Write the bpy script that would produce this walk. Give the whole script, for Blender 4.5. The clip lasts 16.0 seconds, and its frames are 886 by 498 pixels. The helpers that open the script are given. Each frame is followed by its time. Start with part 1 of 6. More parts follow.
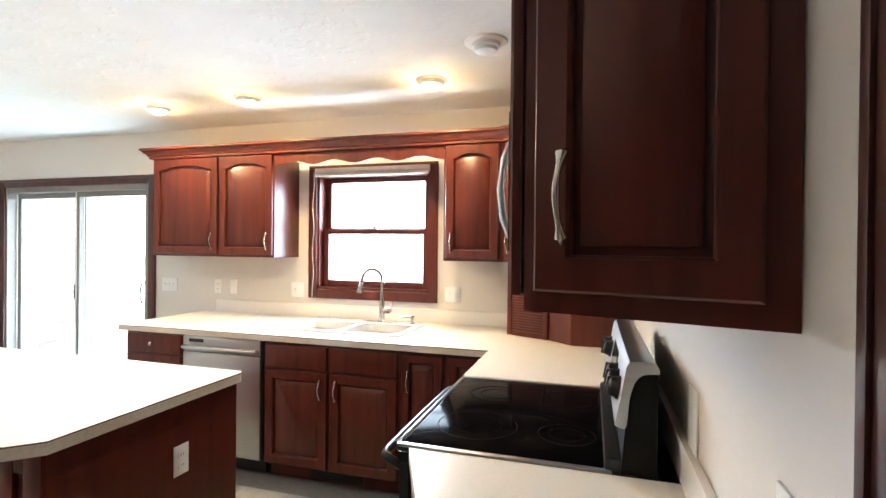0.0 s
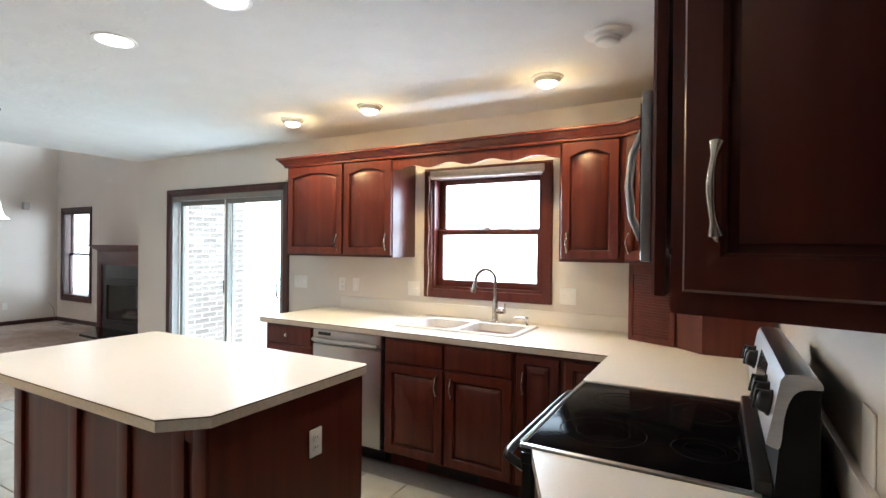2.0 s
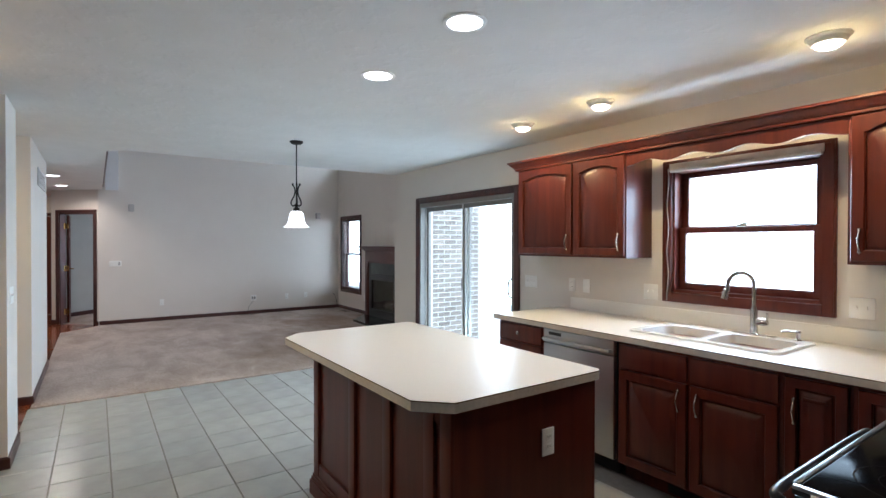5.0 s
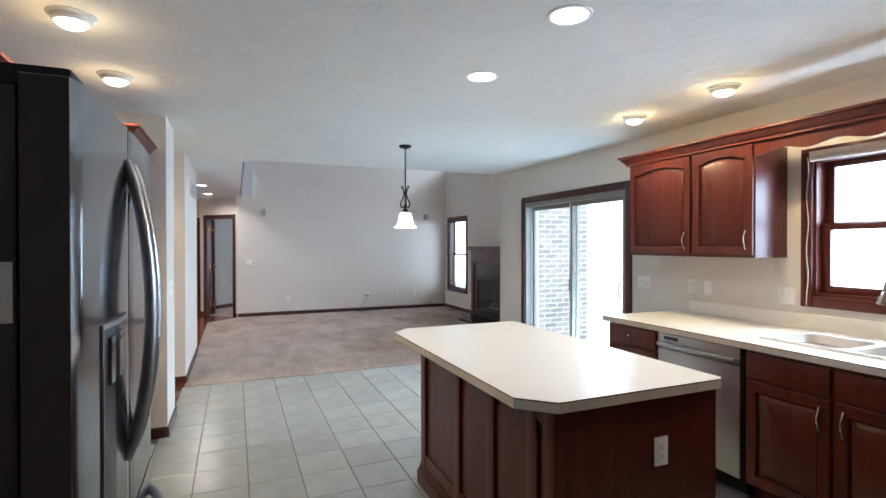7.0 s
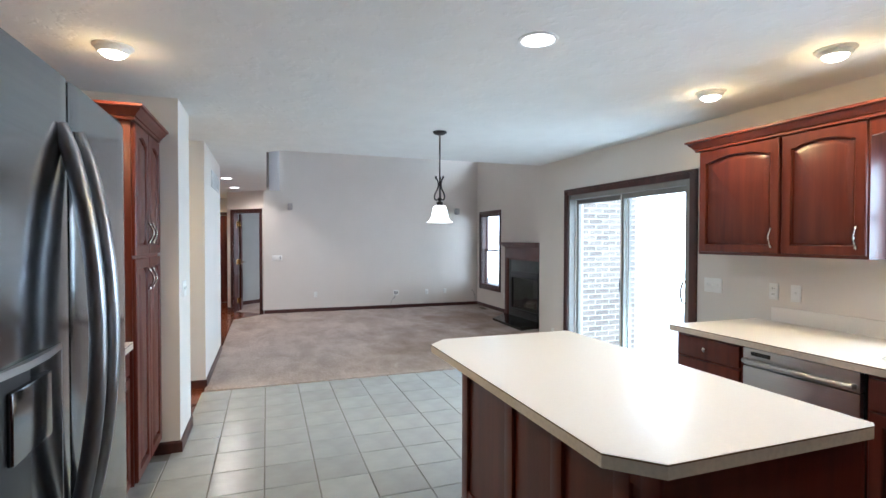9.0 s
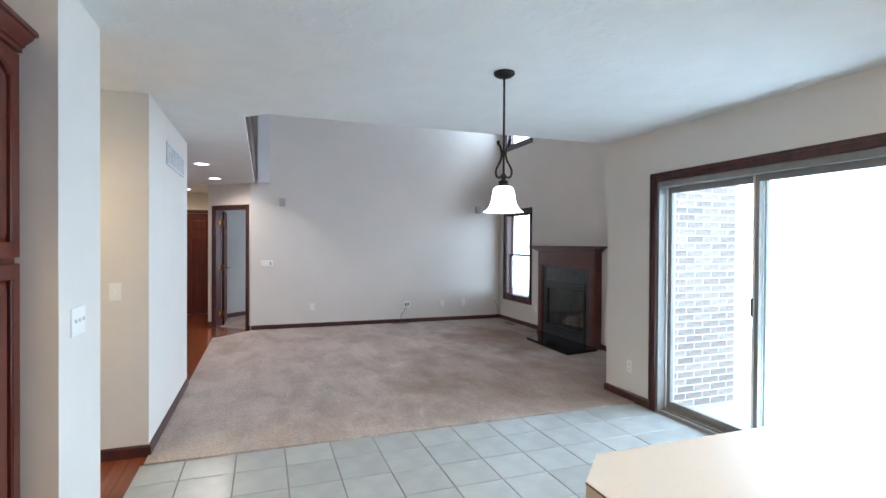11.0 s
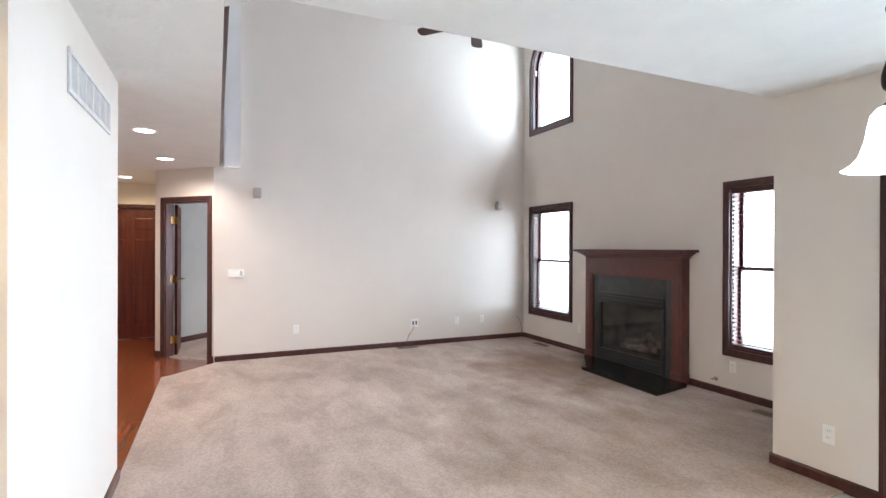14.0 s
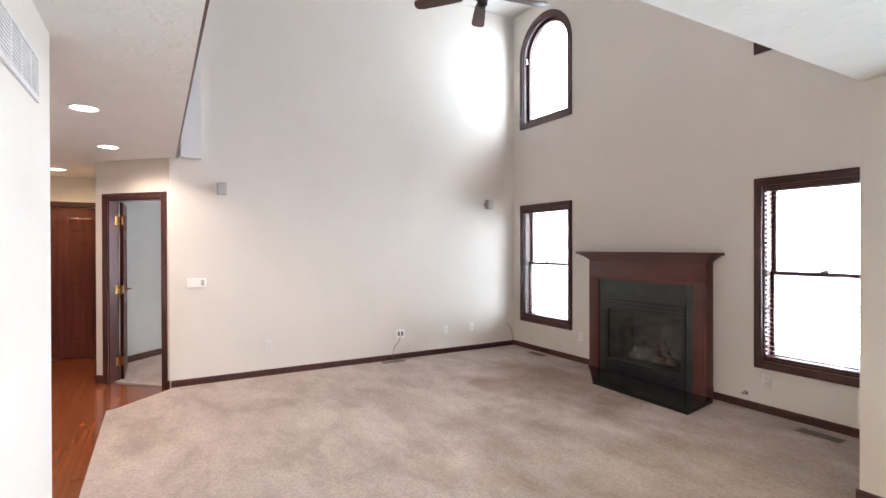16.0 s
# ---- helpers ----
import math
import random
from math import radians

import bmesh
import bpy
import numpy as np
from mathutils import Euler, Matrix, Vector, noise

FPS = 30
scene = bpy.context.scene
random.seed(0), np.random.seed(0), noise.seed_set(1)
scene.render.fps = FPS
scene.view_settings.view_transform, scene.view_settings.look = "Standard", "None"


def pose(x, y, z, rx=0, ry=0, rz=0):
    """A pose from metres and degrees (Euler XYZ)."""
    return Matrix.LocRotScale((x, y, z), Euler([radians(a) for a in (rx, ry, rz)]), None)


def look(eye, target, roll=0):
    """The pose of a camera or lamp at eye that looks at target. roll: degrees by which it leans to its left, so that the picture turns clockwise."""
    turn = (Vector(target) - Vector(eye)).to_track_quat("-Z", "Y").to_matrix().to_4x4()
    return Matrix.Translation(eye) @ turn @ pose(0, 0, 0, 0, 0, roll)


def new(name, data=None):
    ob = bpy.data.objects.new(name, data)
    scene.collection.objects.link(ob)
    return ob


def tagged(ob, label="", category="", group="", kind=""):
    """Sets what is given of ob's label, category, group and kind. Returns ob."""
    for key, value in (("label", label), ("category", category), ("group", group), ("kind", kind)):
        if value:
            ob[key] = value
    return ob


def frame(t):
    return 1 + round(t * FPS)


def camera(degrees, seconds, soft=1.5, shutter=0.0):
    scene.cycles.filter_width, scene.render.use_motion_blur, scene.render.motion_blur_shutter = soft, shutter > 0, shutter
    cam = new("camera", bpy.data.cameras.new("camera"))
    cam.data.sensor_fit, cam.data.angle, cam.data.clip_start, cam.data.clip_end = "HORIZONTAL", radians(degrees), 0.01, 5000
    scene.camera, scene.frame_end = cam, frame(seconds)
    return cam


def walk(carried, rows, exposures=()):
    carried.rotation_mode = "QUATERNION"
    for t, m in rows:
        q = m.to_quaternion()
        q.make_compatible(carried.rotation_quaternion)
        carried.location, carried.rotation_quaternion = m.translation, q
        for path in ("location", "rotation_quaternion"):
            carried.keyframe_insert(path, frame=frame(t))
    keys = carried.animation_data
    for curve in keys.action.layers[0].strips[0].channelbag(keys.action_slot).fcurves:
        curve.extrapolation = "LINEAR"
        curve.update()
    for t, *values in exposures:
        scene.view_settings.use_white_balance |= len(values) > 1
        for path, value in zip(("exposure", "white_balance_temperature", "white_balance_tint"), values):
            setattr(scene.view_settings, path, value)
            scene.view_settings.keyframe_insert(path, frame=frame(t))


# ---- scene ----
cam = camera(83.5, 16.0)
PATH = [
    (0, (1.233, 1.016, 1.472), (0.656, 2.931, 1.462), 0.6),
    (0.5, (1.224, 1.006, 1.478), (0.577, 2.898, 1.463), 0.5),
    (1, (1.21, 0.994, 1.468), (0.47, 2.852, 1.462), 0.8),
    (1.5, (1.203, 1.011, 1.462), (0.346, 2.818, 1.455), 0.6),
    (2, (1.196, 0.997, 1.467), (0.222, 2.743, 1.457), 0.6),
    (2.5, (1.183, 0.999, 1.472), (0.083, 2.669, 1.457), 0.5),
    (3, (1.18, 0.995, 1.473), (-0.048, 2.573, 1.456), 0.4),
    (3.5, (1.183, 0.992, 1.477), (-0.161, 2.474, 1.459), 0.3),
    (4, (1.184, 0.993, 1.481), (-0.271, 2.365, 1.46), 0.2),
    (4.5, (1.184, 0.989, 1.478), (-0.37, 2.248, 1.459), 0.2),
    (5, (1.19, 0.984, 1.478), (-0.448, 2.13, 1.459), 0.1),
    (7.5, (1.214, 0.989, 1.465), (-0.651, 1.71, 1.447), -0.1),
    (8, (1.187, 1.006, 1.469), (-0.689, 1.699, 1.446), -0.1),
    (8.5, (1.016, 1.029, 1.476), (-0.864, 1.711, 1.445), -0.0),
    (8.8, (0.856, 1.051, 1.481), (-1.026, 1.727, 1.445), 0.1),
    (9, (0.752, 1.077, 1.481), (-1.132, 1.747, 1.444), 0.1),
    (9.2, (0.626, 1.093, 1.483), (-1.258, 1.764, 1.441), 0.0),
    (11.3, (-1.085, 1.236, 1.445), (-2.966, 1.915, 1.428), 0.35),
    (11.5, (-1.226, 1.236, 1.45), (-3.108, 1.913, 1.429), 0.3),
    (12, (-1.589, 1.222, 1.456), (-3.467, 1.908, 1.435), 0.4),
    (12.5, (-1.947, 1.186, 1.463), (-3.818, 1.891, 1.445), 0.3),
    (13, (-2.283, 1.135, 1.445), (-4.14, 1.878, 1.436), 0.3),
    (13.5, (-2.575, 1.085, 1.443), (-4.413, 1.874, 1.439), 0.2),
    (14, (-2.841, 1.055, 1.442), (-4.661, 1.884, 1.439), 0.2),
    (14.5, (-3.095, 0.997, 1.463), (-4.889, 1.881, 1.456), 0.1),
    (15, (-3.334, 0.917, 1.481), (-5.095, 1.864, 1.469), -0.1),
    (15.5, (-3.525, 0.906, 1.482), (-5.272, 1.876, 1.474), -0.05),
    (16, (-3.655, 0.915, 1.498), (-5.389, 1.911, 1.489), -0.15),
]
EXPOSURES = [(0.0, 1.38, 5900, 12), (0.5, 1.33, 5900, 12), (1.5, 1.03, 5850, 12), (3.5, 0.2, 5550, 12), (5.0, 0.26, 5400, 12), (8.0, 0.62, 5380, 12), (11.5, 0.63, 5280, 12), (12.5, 0.98, 5450, 14), (13.5, 1.22, 5680, 15), (16.0, 1.29, 6000, 17)]
walk(cam, [(t, look(eye, target, roll)) for t, eye, target, roll in PATH], EXPOSURES)

# ---- world, sun and lamps ----
world = bpy.data.worlds.new("overcast")
scene.world = world
world.use_nodes = True
wn = world.node_tree.nodes
sky = wn.new("ShaderNodeTexSky")
sky.sky_type, sky.sun_disc = "NISHITA", False
sky.sun_elevation, sky.sun_rotation = radians(50), radians(20)
sky.air_density, sky.dust_density, sky.ozone_density = 1.0, 4.0, 1.0
wn["Background"].inputs["Strength"].default_value = 0.15
world.node_tree.links.new(sky.outputs[0], wn["Background"].inputs["Color"])

sun = new("sun", bpy.data.lights.new("sun", "SUN"))
sun.data.energy, sun.data.angle, sun.data.color = 1.5, radians(14), (1.0, 0.97, 0.92)
sun.matrix_world = look((4.4, 12, 14), (0, 0, 0))

DAY = (0.80, 0.91, 1.0)
SKY_BLUE = (0.76, 0.93, 0.98)
SOFT_DAY = (0.96, 0.95, 0.96)
WARM = (1.0, 0.70, 0.29)


def area_lamp(name, eye, target, w, h, watts, colour):
    lamp = new(name, bpy.data.lights.new(name, "AREA"))
    lamp.data.shape, lamp.data.size, lamp.data.size_y = "RECTANGLE", w, h
    lamp.data.energy, lamp.data.color = watts, colour
    lamp.matrix_world = look(eye, target)
    return lamp


# daylight in the window openings
area_lamp("daylight_kitchen_window", (-0.365, 4.90, 1.60), (-0.365, 0, 1.4), 1.05, 1.0, 48, DAY)
area_lamp("daylight_slider", (-3.5, 6.6, 1.9), (-2.3, 2.2, 0.0), 2.4, 2.9, 31, SKY_BLUE)
area_lamp("daylight_patio", (-2.96, 4.80, 0.36), (-3.3, 1.2, 2.4), 0.9, 0.6, 22, SKY_BLUE)
for wx_, wz_, wh_, watts_ in ((-8.96, 1.25, 1.5, 10), (-5.62, 1.25, 1.5, 46), (-8.96, 3.95, 1.3, 7), (-5.62, 3.95, 1.3, 50)):
    area_lamp("daylight_living_window", (wx_, 6.05 if wx_ > -8 else 5.83, wz_), (wx_ - 5.0, 3.4, wz_ + 0.5) if wx_ > -8 else (wx_ - 0.5, 0, wz_ - 0.8), 0.7 if wx_ > -8 else 0.9, wh_, watts_, SOFT_DAY)
area_lamp("daylight_upper_window", (-8.35, 6.20, 3.95), (-9.655, 5.0, 3.85), 0.40, 0.5, 4, DAY)
area_lamp("daylight_bedroom_window", (-10.83, 4.20, 1.4), (-11.5, 1.5, 1.2), 0.9, 1.1, 12, SOFT_DAY)


def bulb(name, x, y, z, watts, colour=WARM, radius=0.05, spot=150):
    lamp = new(name, bpy.data.lights.new(name, "SPOT"))
    lamp.data.energy, lamp.data.color, lamp.data.shadow_soft_size = watts, colour, radius
    lamp.data.spot_size, lamp.data.spot_blend = radians(spot), 0.6
    lamp.location = (x, y, z)
    return lamp


EYEBALL_CANS = [(-1.74, 3.82), (-0.97, 3.80), (0.315, 3.79), (-1.362, 0.348), (-2.175, 0.354)]
FLAT_CANS = [(-0.543, 2.311), (-1.374, 2.319), (-7.80, 0.484), (-9.28, 0.515), (-11.2, -0.14), (-4.14, -0.75)]
for x, y in EYEBALL_CANS:
    bulb("can_bulb", x, y, 2.386, 22 if y > 2 else 24, WARM, 0.04, 168 if y > 2 else 152).data.spot_blend = 0.3 if y > 2 else 0.5
    glow = new("can_glow", bpy.data.lights.new("can_glow", "POINT"))
    glow.data.energy, glow.data.color, glow.data.shadow_soft_size = 1.6 if y > 2 else 1.1, WARM, 0.04
    glow.location = (x, y, 2.33)
for x, y in FLAT_CANS:
    bulb("can_bulb", x, y, 2.435, 12 if x > -4 else 62 if x > -6 else 20 if x < -11 else 38, WARM if -6 < x < -4 or x < -11 else (1.0, 0.80, 0.60), 0.05, 165)
bulb("pendant_bulb", -3.455, 2.555, 1.70, 8, (1.0, 0.86, 0.70))

# ---- materials ----


def material(name, base, rough=0.6, metal=0.0, second=None, scale=(4, 4, 4), detail=6.0, mix=(0.35, 0.65), bump=0.0, bump_scale=60.0, coat=0.0, vary=0.0, spec=0.5, bump_dist=0.01, splat=False):
    """Two colours mixed by a stretched noise, a fine bump, and a random change from piece to piece."""
    m = bpy.data.materials.new(name)
    m.use_nodes = True
    n, l = m.node_tree.nodes, m.node_tree.links
    b = n["Principled BSDF"]
    b.inputs["Roughness"].default_value, b.inputs["Metallic"].default_value = rough, metal
    b.inputs["Coat Weight"].default_value = coat
    b.inputs["Coat Roughness"].default_value = 0.12
    b.inputs["Specular IOR Level"].default_value = spec
    second = second or tuple(c * 0.88 for c in base)
    co = n.new("ShaderNodeTexCoord")
    mp = n.new("ShaderNodeMapping")
    mp.inputs["Scale"].default_value = scale
    l.new(co.outputs["Object"], mp.inputs["Vector"])
    no = n.new("ShaderNodeTexNoise")
    no.inputs["Scale"].default_value, no.inputs["Detail"].default_value = 1.0, detail
    l.new(mp.outputs[0], no.inputs["Vector"])
    ra = n.new("ShaderNodeValToRGB")
    ra.color_ramp.elements[0].position, ra.color_ramp.elements[1].position = mix
    ra.color_ramp.elements[0].color, ra.color_ramp.elements[1].color = (*second, 1), (*base, 1)
    l.new(no.outputs["Fac"], ra.inputs[0])
    out = ra.outputs[0]
    if vary:
        oi = n.new("ShaderNodeObjectInfo")
        hs = n.new("ShaderNodeHueSaturation")
        mr = n.new("ShaderNodeMapRange")
        mr.inputs["To Min"].default_value, mr.inputs["To Max"].default_value = 1 - vary, 1 + vary
        l.new(oi.outputs["Random"], mr.inputs["Value"])
        l.new(mr.outputs[0], hs.inputs["Value"])
        l.new(out, hs.inputs["Color"])
        out = hs.outputs[0]
    l.new(out, b.inputs["Base Color"])
    if bump:
        n2 = n.new("ShaderNodeTexNoise")
        n2.inputs["Scale"].default_value, n2.inputs["Detail"].default_value = bump_scale, 4.0
        l.new(co.outputs["Object"], n2.inputs["Vector"])
        bu = n.new("ShaderNodeBump")
        bu.inputs["Strength"].default_value, bu.inputs["Distance"].default_value = bump, bump_dist
        height = n2.outputs["Fac"]
        if splat:
            flat = n.new("ShaderNodeMapRange")
            flat.inputs["From Min"].default_value, flat.inputs["From Max"].default_value = 0.54, 0.62
            l.new(height, flat.inputs["Value"])
            height = flat.outputs[0]
        l.new(height, bu.inputs["Height"])
        l.new(bu.outputs[0], b.inputs["Normal"])
    return m


def glowing(name, colour, strength):
    m = bpy.data.materials.new(name)
    m.use_nodes = True
    b = m.node_tree.nodes["Principled BSDF"]
    b.inputs["Base Color"].default_value = (*colour, 1)
    b.inputs["Emission Color"].default_value = (*colour, 1)
    b.inputs["Emission Strength"].default_value = strength
    return m


def clear_glass(name):
    m = bpy.data.materials.new(name)
    m.use_nodes = True
    n, l = m.node_tree.nodes, m.node_tree.links
    tr, gl, mx, fr = n.new("ShaderNodeBsdfTransparent"), n.new("ShaderNodeBsdfGlossy"), n.new("ShaderNodeMixShader"), n.new("ShaderNodeLayerWeight")
    gl.inputs["Roughness"].default_value = 0.02
    tr.inputs["Color"].default_value = (0.95, 0.98, 0.97, 1)
    fr.inputs["Blend"].default_value = 0.25
    po = n.new("ShaderNodeMath")
    po.operation = "POWER"
    po.inputs[1].default_value = 2.0
    sc = n.new("ShaderNodeMath")
    sc.operation = "MULTIPLY_ADD"
    sc.inputs[1].default_value, sc.inputs[2].default_value = 0.35, 0.03
    l.new(fr.outputs["Facing"], po.inputs[0])
    l.new(po.outputs[0], sc.inputs[0])
    l.new(sc.outputs[0], mx.inputs[0])
    l.new(tr.outputs[0], mx.inputs[1])
    l.new(gl.outputs[0], mx.inputs[2])
    l.new(mx.outputs[0], n["Material Output"].inputs[0])
    return m


M_CHERRY = material("cherry_wood", (0.135, 0.026, 0.013), 0.34, second=(0.068, 0.012, 0.008), scale=(22, 22, 1.6), mix=(0.25, 0.75), coat=0.03, spec=0.38, bump=0.03, bump_scale=90, vary=0.06)
M_TRIM = material("dark_cherry_trim", (0.078, 0.023, 0.018), 0.36, second=(0.045, 0.013, 0.010), scale=(14, 14, 3), coat=0.15, vary=0.05)
M_DOORWOOD = material("red_stained_door_wood", (0.135, 0.029, 0.016), 0.46, second=(0.08, 0.015, 0.009), scale=(20, 20, 1.2), coat=0.04, spec=0.35)
M_WALL = material("warm_white_wall_paint", (0.775, 0.725, 0.662), 0.75, second=(0.75, 0.70, 0.637), scale=(1.5, 1.5, 1.5), bump=0.05, bump_scale=220, spec=0.25)
M_POST = material("white_gloss_trim_paint", (0.86, 0.86, 0.86), 0.5, second=(0.84, 0.84, 0.84), scale=(3, 3, 3), bump=0.04, bump_scale=150)
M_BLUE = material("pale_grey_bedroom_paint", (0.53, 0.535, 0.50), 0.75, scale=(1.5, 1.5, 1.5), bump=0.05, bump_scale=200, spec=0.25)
M_CEIL = material("knockdown_ceiling_paint", (0.80, 0.79, 0.76), 0.9, second=(0.77, 0.76, 0.73), scale=(5, 5, 5), bump=0.13, bump_scale=12, bump_dist=0.012, spec=0.1, splat=True)
M_COUNTER = material("cream_laminate", (0.86, 0.83, 0.77), 0.30, second=(0.845, 0.812, 0.75), scale=(90, 90, 90), detail=3, spec=0.5)
M_EDGE = material("cream_laminate_edge", (0.76, 0.68, 0.57), 0.4, scale=(60, 60, 60))
M_EDGELINE = material("brown_laminate_edge_line", (0.20, 0.12, 0.07), 0.5, scale=(60, 60, 60))
M_STEEL = material("brushed_stainless_steel", (0.50, 0.50, 0.50), 0.33, 1.0, second=(0.45, 0.45, 0.45), scale=(2, 2, 150), mix=(0.3, 0.7))
M_DARKSTEEL = material("fridge_stainless_steel", (0.29, 0.30, 0.315), 0.13, 1.0, second=(0.26, 0.27, 0.285), scale=(2, 2, 120), mix=(0.3, 0.7))
M_HANDLE = material("satin_appliance_steel", (0.36, 0.36, 0.37), 0.28, 1.0, scale=(20, 20, 20))
M_CHROME = material("satin_nickel", (0.62, 0.58, 0.52), 0.25, 1.0, scale=(30, 30, 30))
M_BLACKGLASS = material("black_ceramic_glass", (0.004, 0.004, 0.005), 0.10, scale=(10, 10, 10), spec=0.2)
M_BLACKGLASS.node_tree.nodes["Principled BSDF"].inputs["IOR"].default_value = 1.08
M_MATTEBLACK = material("matte_black_enamel", (0.010, 0.010, 0.010), 0.75, scale=(20, 20, 20), spec=0.15)
M_RING = material("grey_burner_ring_print", (0.020, 0.019, 0.019), 0.22, spec=0.15, scale=(60, 60, 60))
M_RING.node_tree.nodes["Principled BSDF"].inputs["IOR"].default_value = 1.2
# brown tint is reflected cherry wood, put into the dark grey base colour
M_DOORSIDE = material("dark_grey_door_side_wood_reflection", (0.040, 0.026, 0.025), 0.35, scale=(20, 20, 20))
M_JAMB = material("brown_vinyl_jamb", (0.10, 0.075, 0.065), 0.5, scale=(20, 20, 20))
M_BLACK = material("black_plastic", (0.012, 0.012, 0.013), 0.30, scale=(20, 20, 20))
# charcoal warmed towards brown to stand in for the wood it reflects
M_CHARCOAL = material("charcoal_painted_steel", (0.034, 0.027, 0.025), 0.32, scale=(20, 20, 20), bump=0.1, bump_scale=300)
M_WHITE = material("white_plastic", (0.90, 0.89, 0.85), 0.4, second=(0.87, 0.86, 0.82), scale=(20, 20, 20))
M_SLOT = material("outlet_slot_dark", (0.10, 0.09, 0.08), 0.6, scale=(20, 20, 20))
M_SINK = material("white_enamel", (0.88, 0.88, 0.86), 0.18, scale=(5, 5, 5))
M_TILE = material("grey_ceramic_floor_tile", (0.445, 0.463, 0.447), 0.25, second=(0.375, 0.39, 0.375), scale=(5, 5, 5), mix=(0.3, 0.7), bump=0.06, bump_scale=30, vary=0.07)
M_GROUT = material("grey_grout", (0.20, 0.19, 0.17), 0.9, scale=(30, 30, 30), bump=0.2, bump_scale=200)
M_CARPET = material("taupe_cut_pile_carpet", (0.585, 0.497, 0.44), 0.95, second=(0.455, 0.378, 0.33), scale=(1.1, 1.9, 2), detail=15, mix=(0.36, 0.64), bump=0.35, bump_scale=230, bump_dist=0.01, spec=0.05)
cn, cl = M_CARPET.node_tree.nodes, M_CARPET.node_tree.links
cb_ = cn["Principled BSDF"]
for q in cn:
    if q.type == "TEX_NOISE":
        q.inputs["Roughness"].default_value = 0.74
tuft = cn.new("ShaderNodeTexNoise")
tuft.inputs["Scale"].default_value, tuft.inputs["Detail"].default_value = 55.0, 12.0
cl.new([q for q in cn if q.type == "TEX_COORD"][0].outputs["Object"], tuft.inputs["Vector"])
tuft_ramp = cn.new("ShaderNodeValToRGB")
tuft_ramp.color_ramp.elements[0].position, tuft_ramp.color_ramp.elements[1].position = 0.34, 0.64
tuft_ramp.color_ramp.elements[0].color, tuft_ramp.color_ramp.elements[1].color = (0.84, 0.83, 0.82, 1), (1.05, 1.06, 1.06, 1)
cl.new(tuft.outputs["Fac"], tuft_ramp.inputs[0])
tuft_mix = cn.new("ShaderNodeMix")
tuft_mix.data_type, tuft_mix.blend_type = "RGBA", "MULTIPLY"
tuft_mix.inputs["Factor"].default_value = 1.0
cl.new(cb_.inputs["Base Color"].links[0].from_socket, tuft_mix.inputs[6])
cl.new(tuft_ramp.outputs[0], tuft_mix.inputs[7])
# swept streaks in the pile, fanning across the room
sweep_map = cn.new("ShaderNodeMapping")
sweep_map.inputs["Rotation"].default_value = (0, 0, radians(33))
sweep_map.inputs["Scale"].default_value = (0.9, 2.0, 1.0)
sweep = cn.new("ShaderNodeTexNoise")
sweep.inputs["Scale"].default_value, sweep.inputs["Detail"].default_value, sweep.inputs["Distortion"].default_value = 1.3, 8.0, 0.9
cl.new([q for q in cn if q.type == "TEX_COORD"][0].outputs["Object"], sweep_map.inputs["Vector"])
cl.new(sweep_map.outputs[0], sweep.inputs["Vector"])
sweep_ramp = cn.new("ShaderNodeValToRGB")
sweep_ramp.color_ramp.elements[0].position, sweep_ramp.color_ramp.elements[1].position = 0.40, 0.58
sweep_ramp.color_ramp.elements[0].color, sweep_ramp.color_ramp.elements[1].color = (0.88, 0.865, 0.85, 1), (1.04, 1.04, 1.04, 1)
cl.new(sweep.outputs["Fac"], sweep_ramp.inputs[0])
sweep_mix = cn.new("ShaderNodeMix")
sweep_mix.data_type, sweep_mix.blend_type = "RGBA", "MULTIPLY"
sweep_mix.inputs["Factor"].default_value = 1.0
cl.new(tuft_mix.outputs[2], sweep_mix.inputs[6])
cl.new(sweep_ramp.outputs[0], sweep_mix.inputs[7])
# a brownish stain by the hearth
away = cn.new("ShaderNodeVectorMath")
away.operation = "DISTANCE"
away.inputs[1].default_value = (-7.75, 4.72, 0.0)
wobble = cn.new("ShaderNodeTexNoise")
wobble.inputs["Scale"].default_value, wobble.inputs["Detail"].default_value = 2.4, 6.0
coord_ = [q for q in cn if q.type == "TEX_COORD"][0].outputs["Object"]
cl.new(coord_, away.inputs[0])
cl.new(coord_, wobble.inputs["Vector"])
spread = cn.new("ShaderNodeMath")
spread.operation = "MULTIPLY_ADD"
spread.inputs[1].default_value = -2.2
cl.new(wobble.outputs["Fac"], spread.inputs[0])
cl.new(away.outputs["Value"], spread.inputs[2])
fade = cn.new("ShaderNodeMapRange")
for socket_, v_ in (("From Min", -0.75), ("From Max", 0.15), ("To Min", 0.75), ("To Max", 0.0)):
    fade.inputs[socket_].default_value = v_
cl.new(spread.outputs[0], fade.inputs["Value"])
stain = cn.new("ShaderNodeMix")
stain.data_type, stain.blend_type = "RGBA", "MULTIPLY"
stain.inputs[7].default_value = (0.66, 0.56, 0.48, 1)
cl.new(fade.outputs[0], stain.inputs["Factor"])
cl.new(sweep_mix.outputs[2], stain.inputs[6])
